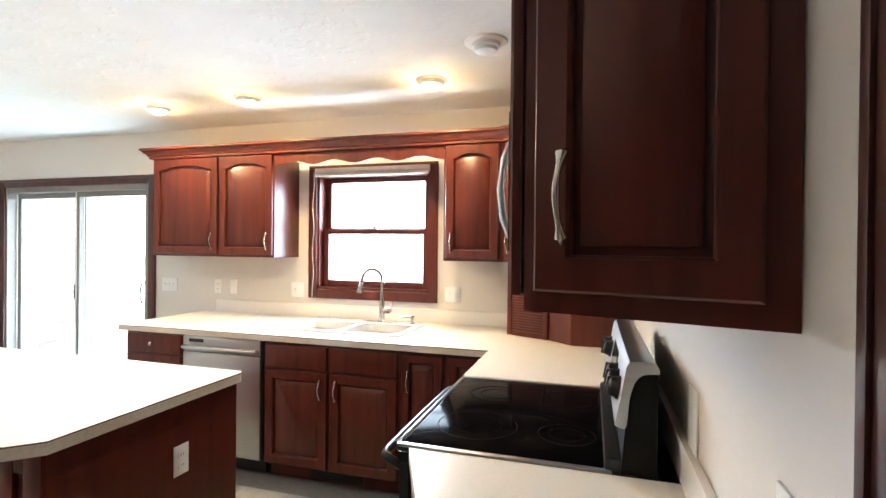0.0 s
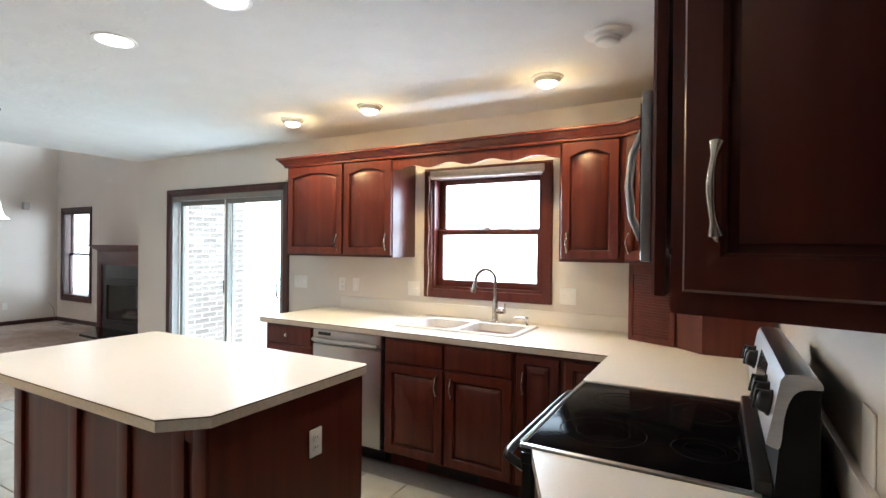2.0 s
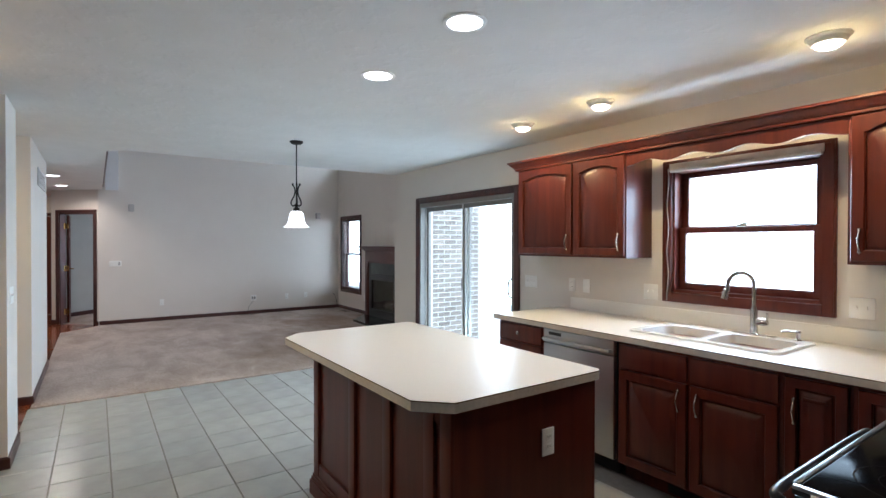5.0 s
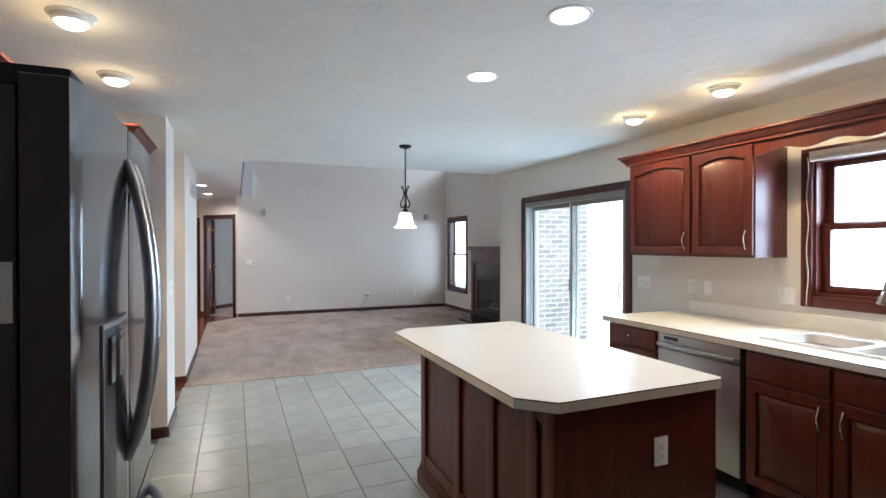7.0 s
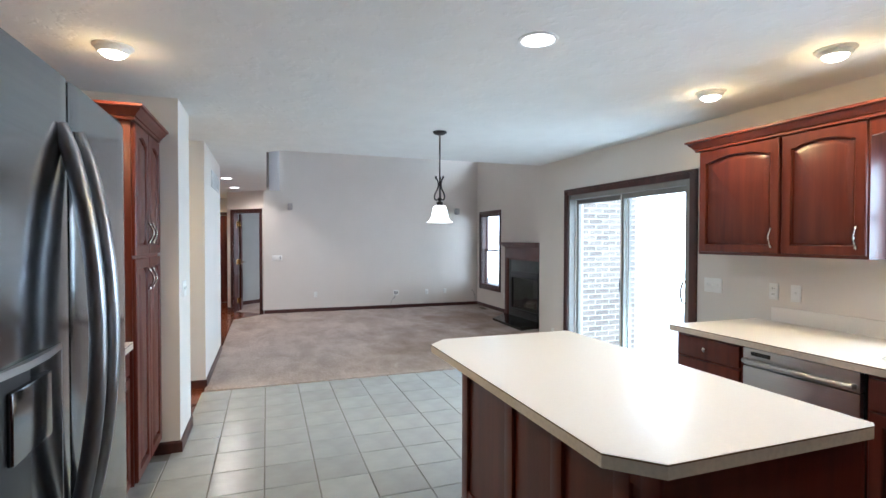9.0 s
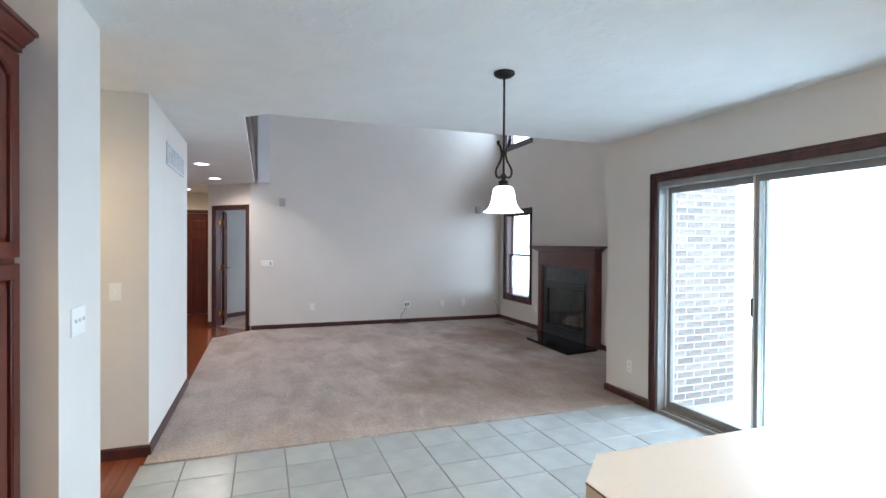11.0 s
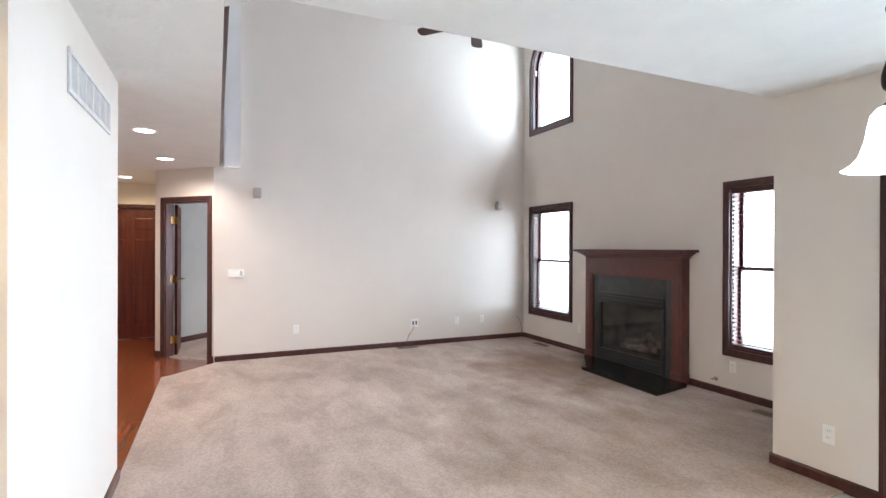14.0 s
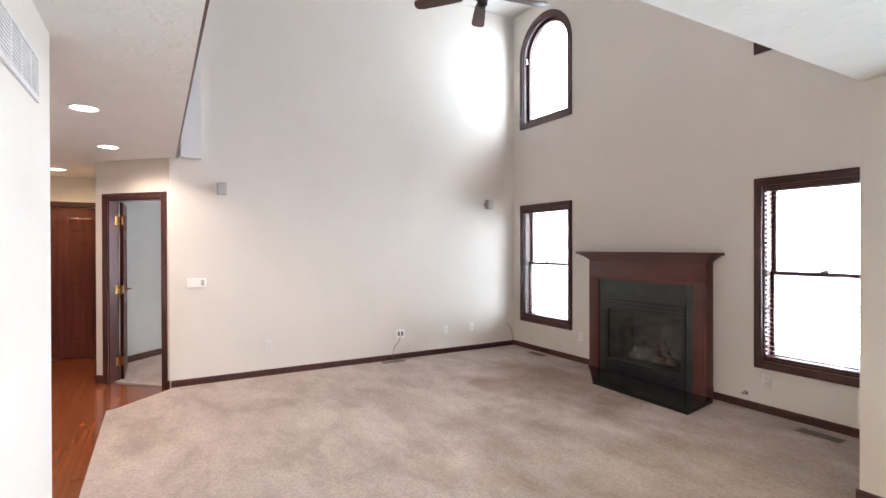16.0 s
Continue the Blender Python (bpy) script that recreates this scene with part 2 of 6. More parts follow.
# a broad darkened patch from alcove to hearth: tread soil plus painted-in window-wall shade
tread_shade = cn.new("ShaderNodeVectorMath")
tread_shade.operation = "DISTANCE"
tread_shade.inputs[1].default_value = (-5.35, 3.9, 0.0)
cl.new(coord_, tread_shade.inputs[0])
tread_shade_edge = cn.new("ShaderNodeMath")
tread_shade_edge.operation = "MULTIPLY_ADD"
tread_shade_edge.inputs[1].default_value = -2.6
cl.new(wobble.outputs["Fac"], tread_shade_edge.inputs[0])
cl.new(tread_shade.outputs["Value"], tread_shade_edge.inputs[2])
tread_shade_fade = cn.new("ShaderNodeMapRange")
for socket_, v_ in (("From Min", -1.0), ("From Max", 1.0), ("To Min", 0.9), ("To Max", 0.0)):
    tread_shade_fade.inputs[socket_].default_value = v_
cl.new(tread_shade_edge.outputs[0], tread_shade_fade.inputs["Value"])
soil_and_shade = cn.new("ShaderNodeMix")
soil_and_shade.data_type, soil_and_shade.blend_type = "RGBA", "MULTIPLY"
soil_and_shade.inputs[7].default_value = (0.62, 0.56, 0.50, 1)
cl.new(tread_shade_fade.outputs[0], soil_and_shade.inputs["Factor"])
cl.new(stain.outputs[2], soil_and_shade.inputs[6])
cl.new(soil_and_shade.outputs[2], cb_.inputs["Base Color"])
M_PLANK = material("orange_oak_plank", (0.28, 0.074, 0.023), 0.20, second=(0.165, 0.038, 0.012), scale=(1.8, 22, 4), mix=(0.2, 0.8), vary=0.09, coat=0.2)
M_BRICK = material("weathered_grey_brown_brick", (0.40, 0.335, 0.295), 0.9, second=(0.27, 0.225, 0.195), scale=(9, 9, 9), bump=0.3, bump_scale=80, vary=0.2)
M_MORTAR = material("pale_mortar", (0.84, 0.82, 0.79), 0.95, scale=(20, 20, 20), bump=0.3, bump_scale=120)
M_PATIO = material("bleached_concrete_patio", (0.55, 0.54, 0.52), 0.9, scale=(3, 3, 3), bump=0.2, bump_scale=60)
M_GRASS = material("short_lawn", (0.085, 0.11, 0.045), 0.95, second=(0.05, 0.075, 0.025), scale=(3, 3, 3), bump=0.8, bump_scale=90)
M_TAUPE = material("taupe_aluminium_frame", (0.27, 0.255, 0.235), 0.4, scale=(20, 20, 20))
M_IRON = material("oil_rubbed_bronze_iron", (0.030, 0.024, 0.020), 0.45, 0.6, scale=(40, 40, 40))
M_MANTEL = material("red_brown_mantel_wood", (0.120, 0.034, 0.026), 0.36, second=(0.088, 0.024, 0.018), scale=(5, 14, 5), coat=0.1)
M_SLATE = material("dark_green_slate", (0.040, 0.048, 0.044), 0.28, second=(0.022, 0.027, 0.025), scale=(7, 7, 7), bump=0.1, bump_scale=40)
M_HEARTH = material("polished_black_slate_hearth", (0.012, 0.014, 0.013), 0.14, second=(0.007, 0.008, 0.008), spec=0.6, scale=(9, 9, 9), bump=0.1, bump_scale=40)
M_FIREBRICK = material("sooty_firebox_lining", (0.15, 0.135, 0.125), 0.9, second=(0.07, 0.06, 0.055), scale=(8, 8, 8), bump=0.05, bump_scale=30)
M_LOG = material("ceramic_gas_log", (0.30, 0.26, 0.23), 0.9, second=(0.10, 0.06, 0.045), scale=(9, 9, 9), bump=0.6, bump_scale=25)
M_BLIND = material("dark_wood_blind_slat", (0.075, 0.025, 0.018), 0.4, scale=(3, 30, 30))
M_SHADE = material("off_white_roller_blind", (0.74, 0.70, 0.62), 0.7, scale=(20, 20, 20))
M_SPEAKER = material("grey_speaker_grille", (0.50, 0.48, 0.46), 0.6, scale=(200, 200, 200), bump=0.3, bump_scale=400)
M_VENT = material("white_enamelled_steel", (0.74, 0.73, 0.71), 0.45, scale=(20, 20, 20))
M_VENTDARK = material("duct_shadow_grey", (0.30, 0.30, 0.29), 0.8, scale=(20, 20, 20))
M_BROWNVENT = material("brown_painted_steel", (0.16, 0.115, 0.085), 0.5, scale=(20, 20, 20))
M_BRASS = material("polished_brass", (0.72, 0.50, 0.22), 0.25, 1.0, scale=(20, 20, 20))
M_PAPER = material("white_paper", (0.72, 0.70, 0.66), 0.8, scale=(20, 20, 20))
M_INK = material("grey_printed_text", (0.14, 0.14, 0.14), 0.8, scale=(20, 20, 20))
M_CORD = material("white_cord", (0.62, 0.60, 0.55), 0.5, scale=(20, 20, 20))
M_GREYCORD = material("grey_cable", (0.16, 0.15, 0.14), 0.5, scale=(20, 20, 20))
M_LENS = glowing("lit_can_lens", (1.0, 0.90, 0.72), 9.0)
M_LENSCOOL = glowing("lit_flat_lens", (1.0, 0.95, 0.88), 6.0)
M_SHADEGLASS = glowing("lit_frosted_glass_shade", (1.0, 0.97, 0.92), 2.2)
M_OVERCAST = glowing("overcast_white", (0.90, 0.97, 1.0), 4.2)
M_GLASS = clear_glass("window_glass")
M_FIREGLASS = clear_glass("fireplace_glass")
M_DISPLAY = material("dark_display", (0.02, 0.02, 0.025), 0.15, scale=(20, 20, 20))

# ---- mesh helpers ----


def box(bm, x0, x1, y0, y1, z0, z1, bevel=0.0):
    v = [bm.verts.new((x, y, z)) for z in (min(z0, z1), max(z0, z1)) for x, y in ((x0, y0), (x1, y0), (x1, y1), (x0, y1))]
    f = [bm.faces.new([v[i] for i in q]) for q in ((0, 3, 2, 1), (4, 5, 6, 7), (0, 1, 5, 4), (1, 2, 6, 5), (2, 3, 7, 6), (3, 0, 4, 7))]
    if bevel:
        edges = {e for face in f for e in face.edges}
        bmesh.ops.bevel(bm, geom=list(edges), offset=bevel, segments=2, profile=0.6, affect="EDGES")


def prism(bm, pts, d0, d1, axis="y", inset=0.0):
    """A polygon pushed from depth d0 (front, shrunk by inset) to d1 (back). Its points lie in xz (axis y), xy (axis z) or yz (axis x)."""
    cx, cz = (min(p[0] for p in pts) + max(p[0] for p in pts)) / 2, (min(p[1] for p in pts) + max(p[1] for p in pts)) / 2
    w, h = max(p[0] for p in pts) - min(p[0] for p in pts), max(p[1] for p in pts) - min(p[1] for p in pts)

    def at(a, b, d):
        return (a, d, b) if axis == "y" else (a, b, d) if axis == "z" else (d, a, b)

    sx, sz = 1 - 2 * inset / w, 1 - 2 * inset / h
    front = [bm.verts.new(at(cx + (a - cx) * sx, cz + (b - cz) * sz, d0)) for a, b in pts]
    back = [bm.verts.new(at(a, b, d1)) for a, b in pts]
    bm.faces.new(front)
    bm.faces.new(back[::-1])
    for i in range(len(pts)):
        j = (i + 1) % len(pts)
        bm.faces.new((front[j], front[i], back[i], back[j]))


def tube(bm, pts, r, sides=8, closed=False):
    """A round bar along points; r may be a number or one radius a point."""
    pts = [Vector(p) for p in pts]
    rings = []
    up = None
    for i, p in enumerate(pts):
        d = (pts[min(i + 1, len(pts) - 1)] - pts[max(i - 1, 0)]).normalized()
        if up is None:
            up = d.cross(Vector((1, 0, 0)) if abs(d.z) > 0.9 else Vector((0, 0, 1))).cross(d)
        up = (up - d * up.dot(d)).normalized()
        side = d.cross(up)
        rad = r if isinstance(r, (int, float)) else r[i]
        rings.append([bm.verts.new(p + (side * math.cos(k * math.tau / sides) + up * math.sin(k * math.tau / sides)) * rad) for k in range(sides)])
    for a, b in zip(rings, rings[1:]):
        for k in range(sides):
            bm.faces.new((a[k], a[(k + 1) % sides], b[(k + 1) % sides], b[k]))
    bm.faces.new(rings[0][::-1])
    bm.faces.new(rings[-1])


def smoothed(pts, n=4):
    """Points along a smooth curve through the given ones."""
    v = [Vector(p) for p in pts]
    v = [v[0] * 2 - v[1], *v, v[-1] * 2 - v[-2]]
    out = []
    for i in range(1, len(v) - 2):
        for k in range(n):
            t = k / n
            out.append(0.5 * (2 * v[i] + (v[i + 1] - v[i - 1]) * t + (2 * v[i - 1] - 5 * v[i] + 4 * v[i + 1] - v[i + 2]) * t * t + (3 * v[i] - v[i - 1] - 3 * v[i + 1] + v[i + 2]) * t ** 3))
    return out + [v[-2]]


def lathe(bm, profile, sides=28, x=0, y=0, cap=True):
    """A turned shape from (radius, height) pairs round the z axis."""
    rings = [[bm.verts.new((x + r * math.cos(k * math.tau / sides), y + r * math.sin(k * math.tau / sides), z)) for k in range(sides)] for r, z in profile]
    for a, b in zip(rings, rings[1:]):
        for k in range(sides):
            bm.faces.new((a[k], a[(k + 1) % sides], b[(k + 1) % sides], b[k]))
    if cap:
        bm.faces.new(rings[0][::-1])
        bm.faces.new(rings[-1])


def mesh(bm, name, mat, smooth=False):
    bmesh.ops.recalc_face_normals(bm, faces=bm.faces)
    me = bpy.data.meshes.new(name)
    bm.to_mesh(me)
    bm.free()
    me.materials.append(mat)
    if smooth:
        me.polygons.foreach_set("use_smooth", [True] * len(me.polygons))
        me.set_sharp_from_angle(angle=radians(38))
    return me


def part(name, bm, mat, parent=None, label="", smooth=True, m=None):
    ob = new(name, mesh(bm, name, mat, smooth))
    if parent is not None:
        ob.parent = parent
    if m is not None:
        ob.matrix_basis = m
    if label:
        ob["label"] = label
    return ob


def thing(name, label, category, m=None, group=""):
    ob = new(name)
    ob.empty_display_size = 0.05
    if m is not None:
        ob.matrix_basis = m
    return tagged(ob, label, category, group)


def structure(name, bm, mat, label="", category="", smooth=False):
    ob = part(name, bm, mat, None, "", smooth)
    return tagged(ob, label, category or name.split("_")[0], "", "structure")


def B():
    return bmesh.new()


def boxed(*a, bevel=0.0):
    bm = B()
    box(bm, *a, bevel=bevel)
    return bm


def holed(bm, a0, a1, z0, z1, d0, d1, holes, axis="y"):
    """A wall with openings (a0, a1, z0, z1), cut into boxes; along x (axis y) or along y (axis x)."""
    def put(p, q, r, s):
        if q - p > 1e-4 and s - r > 1e-4:
            box(bm, *((p, q, d0, d1) if axis == "y" else (d0, d1, p, q)), r, s)

    cuts = sorted({a0, a1, *[h[0] for h in holes], *[h[1] for h in holes]})
    for p, q in zip(cuts, cuts[1:]):
        z = z0
        for h in sorted((h for h in holes if h[0] <= p + 1e-6 and h[1] >= q - 1e-6), key=lambda h: h[2]):
            put(p, q, z, h[2])
            z = h[3]
        put(p, q, z, z1)
    bmesh.ops.remove_doubles(bm, verts=bm.verts, dist=1e-4)


NY, LY, WX, EX, CEIL, TOP = 4.445, 5.605, -9.655, 1.46, 2.45, 4.95

# ---- shell ----
KWIN = (-0.825, 0.095, 1.13, 2.02)
SLIDE = (-4.28, -2.49, 0.0, 2.0)
LWIN = (-9.42, -8.50, 0.47, 2.035)
RWIN = (-6.08, -5.16, 0.47, 2.035)
ARCH = [(-9.42, -8.50), (-6.08, -5.16)]
ARCH_Z0, ARCH_SPRING = 3.29, 4.235

bm = B()
holed(bm, -4.947, EX + 0.15, 0, CEIL + 0.3, NY, NY + 0.20, [KWIN, SLIDE])
structure("wall_north_kitchen", bm, M_WALL, "warm white painted kitchen wall with window and patio door", "wall")

bm = B()
holed(bm, WX - 0.15, -4.797, 0, TOP, LY, LY + 0.16, [LWIN, RWIN, (-7.80, -6.765, 0.0, 0.90)] + [(a, b, ARCH_Z0, ARCH_SPRING + 0.46) for a, b in ARCH])
for a, b in ARCH:
    c, r = (a + b) / 2, (b - a) / 2
    for s in (-1, 1):
        pts = [(c + s * r, ARCH_SPRING), (c + s * r, ARCH_SPRING + r), (c, ARCH_SPRING + r)]
        pts += [(c + s * r * math.sin(k * math.pi / 24), ARCH_SPRING + r * math.cos(k * math.pi / 24)) for k in range(1, 12)]
        prism(bm, pts, LY, LY + 0.16)
structure("wall_north_living", bm, M_WALL, "tall warm white living room wall with windows", "wall")

structure("wall_alcove", boxed(-4.947, -4.797, NY + 0.20, LY, 0, CEIL + 0.3), M_WALL, "short warm white return wall beside the carpet", "wall")
structure("wall_west", boxed(WX - 0.15, WX, 1.02, LY, 0, TOP), M_WALL, "tall warm white wall of the two-storey living room", "wall")
structure("wall_upper_east", boxed(-4.945, -4.795, 1.08, LY, CEIL + 0.30, TOP), M_WALL, "plain upper wall over the kitchen ceiling edge", "wall")
structure("wall_east", boxed(EX, EX + 0.15, -3.2, NY, 0, CEIL + 0.3), M_WALL, "warm white kitchen wall behind the stove", "wall")
structure("wall_south_kitchen", boxed(-3.60, 0.20, -0.40, -0.25, 0, CEIL + 0.3), M_WALL, "warm white wall behind the fridge", "wall")
# unseen hall behind the viewpoint, added to cut light bouncing onto near cabinets
bm = boxed(0.05, 0.20, -3.2, -0.40, 0, CEIL)
box(bm, 0.05, EX + 0.15, -3.32, -3.2, 0, CEIL)
structure("wall_hall", bm, M_WALL, "plain walls of an added unseen hall that keeps the near cabinets dark", "wall")
structure("floor_hall", boxed(0.20, EX, -3.2, -0.25, -0.12, -0.002), M_TILE, "grey tile floor of the added unseen hall", "floor")
structure("wall_stub", boxed(-3.60, -3.096, -0.25, 0.506, 0, CEIL), M_WALL, "short warm white wall end beside the pantry", "wall")
structure("wall_passage", boxed(-3.72, -3.60, -3.2, -0.25, 0, CEIL), M_WALL, "plain passage wall", "wall")
structure("wall_passage_end", boxed(-4.683, -3.60, -3.32, -3.2, 0, CEIL), M_WALL, "plain passage end wall", "wall")
structure("wall_vent", boxed(-6.445, -4.683, -3.2, 0.50, 0, CEIL), M_WALL, "warm white wall block with a return air vent", "wall")
structure("wall_foyer_south", boxed(-12.1, -6.445, -1.75, -1.6, 0, CEIL), M_WALL, "plain foyer wall", "wall")
bm = B()
holed(bm, -1.6, 0.42, 0, CEIL, -12.1, -11.95, [(-0.65, 0.27, 0, 2.05)], "x")
structure("wall_foyer_west", bm, M_WALL, "foyer end wall round a wooden door", "wall")
# added out of sight so that no daylight leaks under the foyer door
structure("wall_porch", boxed(-12.25, -12.12, -1.2, 0.42, 0, CEIL), M_WALL, "plain unseen wall added to block light leaking under the foyer door", "wall")
structure("wall_foyer_north", boxed(-11.95, -10.38, 0.315, 0.375, 0, CEIL), M_WALL, "short foyer wall beside the open door", "wall")

# the wall set at 45 degrees with the bedroom door; u runs from the foyer to the living room, v into the bedroom
DIAG = Matrix(((0.70711, -0.70711, 0, -10.40), (0.70711, 0.70711, 0, 0.285), (0, 0, 1, 0), (0, 0, 0, 1)))
DL = 1.045
D0, D1 = 0.215, 0.950
bm = B()
holed(bm, 0.045, DL, 0, TOP - 2.2, 0.0, 0.12, [(D0, D1, 0, 2.03)])
bm.transform(DIAG)
structure("wall_angled", bm, M_WALL, "angled warm white wall with an open door", "wall")
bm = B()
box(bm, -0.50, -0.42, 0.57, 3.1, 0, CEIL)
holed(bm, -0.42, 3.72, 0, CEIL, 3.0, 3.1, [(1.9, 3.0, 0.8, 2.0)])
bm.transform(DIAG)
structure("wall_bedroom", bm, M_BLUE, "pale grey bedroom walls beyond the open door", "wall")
BEDROOM = [(-0.04, 0.12), (0.86, 0.12), (3.72, 3.0), (-0.42, 3.0), (-0.42, 0.50)]
bm = B()
prism(bm, BEDROOM, CEIL + 0.004, CEIL + 0.1, "z")
bm.transform(DIAG)
structure("ceiling_bedroom", bm, M_CEIL, "white bedroom ceiling", "ceiling")

# ceilings
bm = B()
box(bm, -4.945, EX + 0.15, 1.08, NY + 0.2, CEIL, CEIL + 0.30)
box(bm, -4.945, EX + 0.15, -3.32, 1.08, CEIL, CEIL + 0.30)
prism(bm, [(-4.945, 1.25), (-4.945, 1.081), (-5.115, 1.081)], CEIL, CEIL + 0.30, "z")
structure("ceiling_kitchen", bm, M_CEIL, "white knockdown-textured kitchen ceiling", "ceiling")
structure("ceiling_foyer", boxed(-12.1, -4.945, -3.32, 1.08, CEIL, CEIL + 0.30), M_CEIL, "white foyer ceiling under the loft", "ceiling")
structure("ceiling_living", boxed(WX - 0.15, -4.795, -3.3, LY + 0.16, TOP, TOP + 0.15), M_CEIL, "high white living room ceiling", "ceiling")
bm = B()
box(bm, WX - 0.15, -4.795, -3.45, -3.3, CEIL + 0.3, TOP)
box(bm, -4.945, -4.795, -3.3, 1.08, CEIL + 0.3, TOP)
box(bm, WX - 0.15, WX, -3.3, 1.02, CEIL + 0.3, TOP)
structure("wall_loft", bm, M_WALL, "plain loft walls behind the railing", "wall")
structure("wall_newel", boxed(WX, WX + 0.10, 1.13, 1.325, CEIL, TOP), M_POST, "white drywall post at the end of the loft railing", "wall")

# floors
structure("floor_carpet", boxed(WX, -4.527, 0.50, LY, -0.12, 0.012), M_CARPET, "taupe cut-pile carpet with worn traffic marks and painted-in window-wall shade", "floor")
floor_tiles = structure("floor_tiles", boxed(-4.527, EX, -0.25, NY, -0.12, -0.004), M_GROUT, "grey ceramic tile floor with dark grout", "floor")
floor_wood = structure("floor_wood", boxed(-12.1, -3.6, -3.2, 0.50, -0.12, -0.002), M_PLANK, "orange oak plank floor", "floor")
bm = B()
prism(bm, [(D0, 0.05), (D1, 0.05), (D1, 0.12)] + BEDROOM[1:] + [BEDROOM[0], (D0, 0.12)], 0.006, -0.1, "z")
bm.transform(DIAG)
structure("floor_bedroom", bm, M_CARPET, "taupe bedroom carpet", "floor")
bm = B()
prism(bm, [(-9.655, 0.50), (-9.655, 1.02), (-10.40, 0.285), (-10.45, 0.30), (-11.95, 0.30), (-11.95, 0.20), (-9.9, 0.20)], 0.0, -0.1, "z")
structure("floor_wood_corner", bm, M_PLANK, "orange oak floor in front of the open door", "floor")

# the corner of oak that cuts across the carpet
wc = B()
prism(wc, [(-9.655, 0.50), (-9.10, 0.50), (-9.13, 0.57), (-9.60, 1.02), (-9.655, 1.02)], 0.014, 0.004, "z")
structure("floor_wood_wedge", wc, M_PLANK, "oak wedge with a diagonal edge against the carpet", "floor")

# outside
structure("ground", boxed(-400, 400, 9.71, 700, -0.4, -0.25), M_GRASS, "flat lawn reaching the horizon", "ground")
structure("patio", boxed(-30, 20, 4.66, 9.6, -0.25, -0.06), M_PATIO, "pale concrete patio outside the sliding door", "patio")
glow = B()
box(glow, -45, 30, 9.6, 9.7, -0.3, 9)
structure("backdrop", glow, M_OVERCAST, "plain white overcast daylight beyond the windows", "backdrop")
brick_wall = structure("wall_brick", boxed(-4.797, -4.452, NY + 0.20, 5.60, -0.25, 5.2), M_MORTAR, "exterior brick side wall in daylight", "wall")
bm = boxed(-9.9, -7.95, LY + 0.165, LY + 0.17, -0.25, 0.4)
box(bm, -6.60, -4.80, LY + 0.165, LY + 0.17, -0.25, 0.4)
structure("wall_exterior_north", bm, M_MORTAR, "exterior masonry base", "wall")


def baseboard(pts, name="baseboard"):
    """Dark base trim, 82 mm high with a rounded top, along straight wall lines (x0, y0, x1, y1, outward nx, ny)."""
    bm = B()
    for x0, y0, x1, y1, nx, ny in pts:
        prof = [(0, 0), (0.014, 0), (0.014, 0.068), (0.009, 0.078), (0, 0.082)]
        a = [bm.verts.new((x0 + nx * d, y0 + ny * d, z)) for d, z in prof]
        b = [bm.verts.new((x1 + nx * d, y1 + ny * d, z)) for d, z in prof]
        bm.faces.new(a)
        bm.faces.new(b[::-1])
        for i in range(5):
            j = (i + 1) % 5
            bm.faces.new((a[i], a[j], b[j], b[i]))
    return structure(name, bm, M_TRIM, "dark cherry baseboard along the wall", "baseboard")


baseboard([(WX, 1.03, WX, LY, 1, 0)])
baseboard([(WX + 0.014, LY, -8.05, LY, 0, -1), (-6.53, LY, -4.947, LY, 0, -1)])
baseboard([(-4.947, LY - 0.014, -4.947, NY, -1, 0), (-4.961, NY, -4.36, NY, 0, -1)])
baseboard([(-3.096, -0.25, -3.096, 0.506, 1, 0), (-3.082, 0.506, -3.60, 0.506, 0, 1), (-3.60, 0.52, -3.60, -3.2, -1, 0)])
baseboard([(-4.683, -3.2, -4.683, 0.50, 1, 0), (-4.669, 0.50, -6.445, 0.50, 0, 1), (-6.445, 0.514, -6.445, -1.6, -1, 0)])
baseboard([(-11.95, 0.315, -10.38, 0.315, 0, -1)])
bm = B()
for u0, u1 in ((0.046, 0.152), (1.013, DL)):
    box(bm, u0, u1, -0.014, 0.0, 0, 0.082)
box(bm, -0.42, -0.406, 0.57, 3.0, 0.006, 0.088)
bm.transform(DIAG)
structure("baseboard_angled", bm, M_TRIM, "dark cherry baseboard by the open door", "baseboard")


def casing(bm, x0, x1, z0, z1, w, y, d=0.02, sill=True, foot=False):
    """Moulded trim round an opening in a wall along x, standing d proud of y towards -y."""
    for a, b, c, e in ((x0 - w, x0, z0 - (w if sill else 0), z1 + w), (x1, x1 + w, z0 - (w if sill else 0), z1 + w), (x0, x1, z1, z1 + w)) + (((x0, x1, z0 - w, z0),) if sill else ()):
        box(bm, a, b, y - d, y, c, e, bevel=0.004)
    i = 0.35 * w
    for a, b, c, e in ((x0 - w + i * 0.4, x0 - w + i, z0 - (w if sill else 0) + (i if sill else 0), z1 + w - i * 0.4), (x1 + w - i, x1 + w - i * 0.4, z0 - (w if sill else 0) + (i if sill else 0), z1 + w - i * 0.4), (x0 - w + i, x1 + w - i, z1 + w - i, z1 + w - i * 0.4)):
        box(bm, a, b, y - d - 0.005, y - d + 0.003, c, e, bevel=0.002)


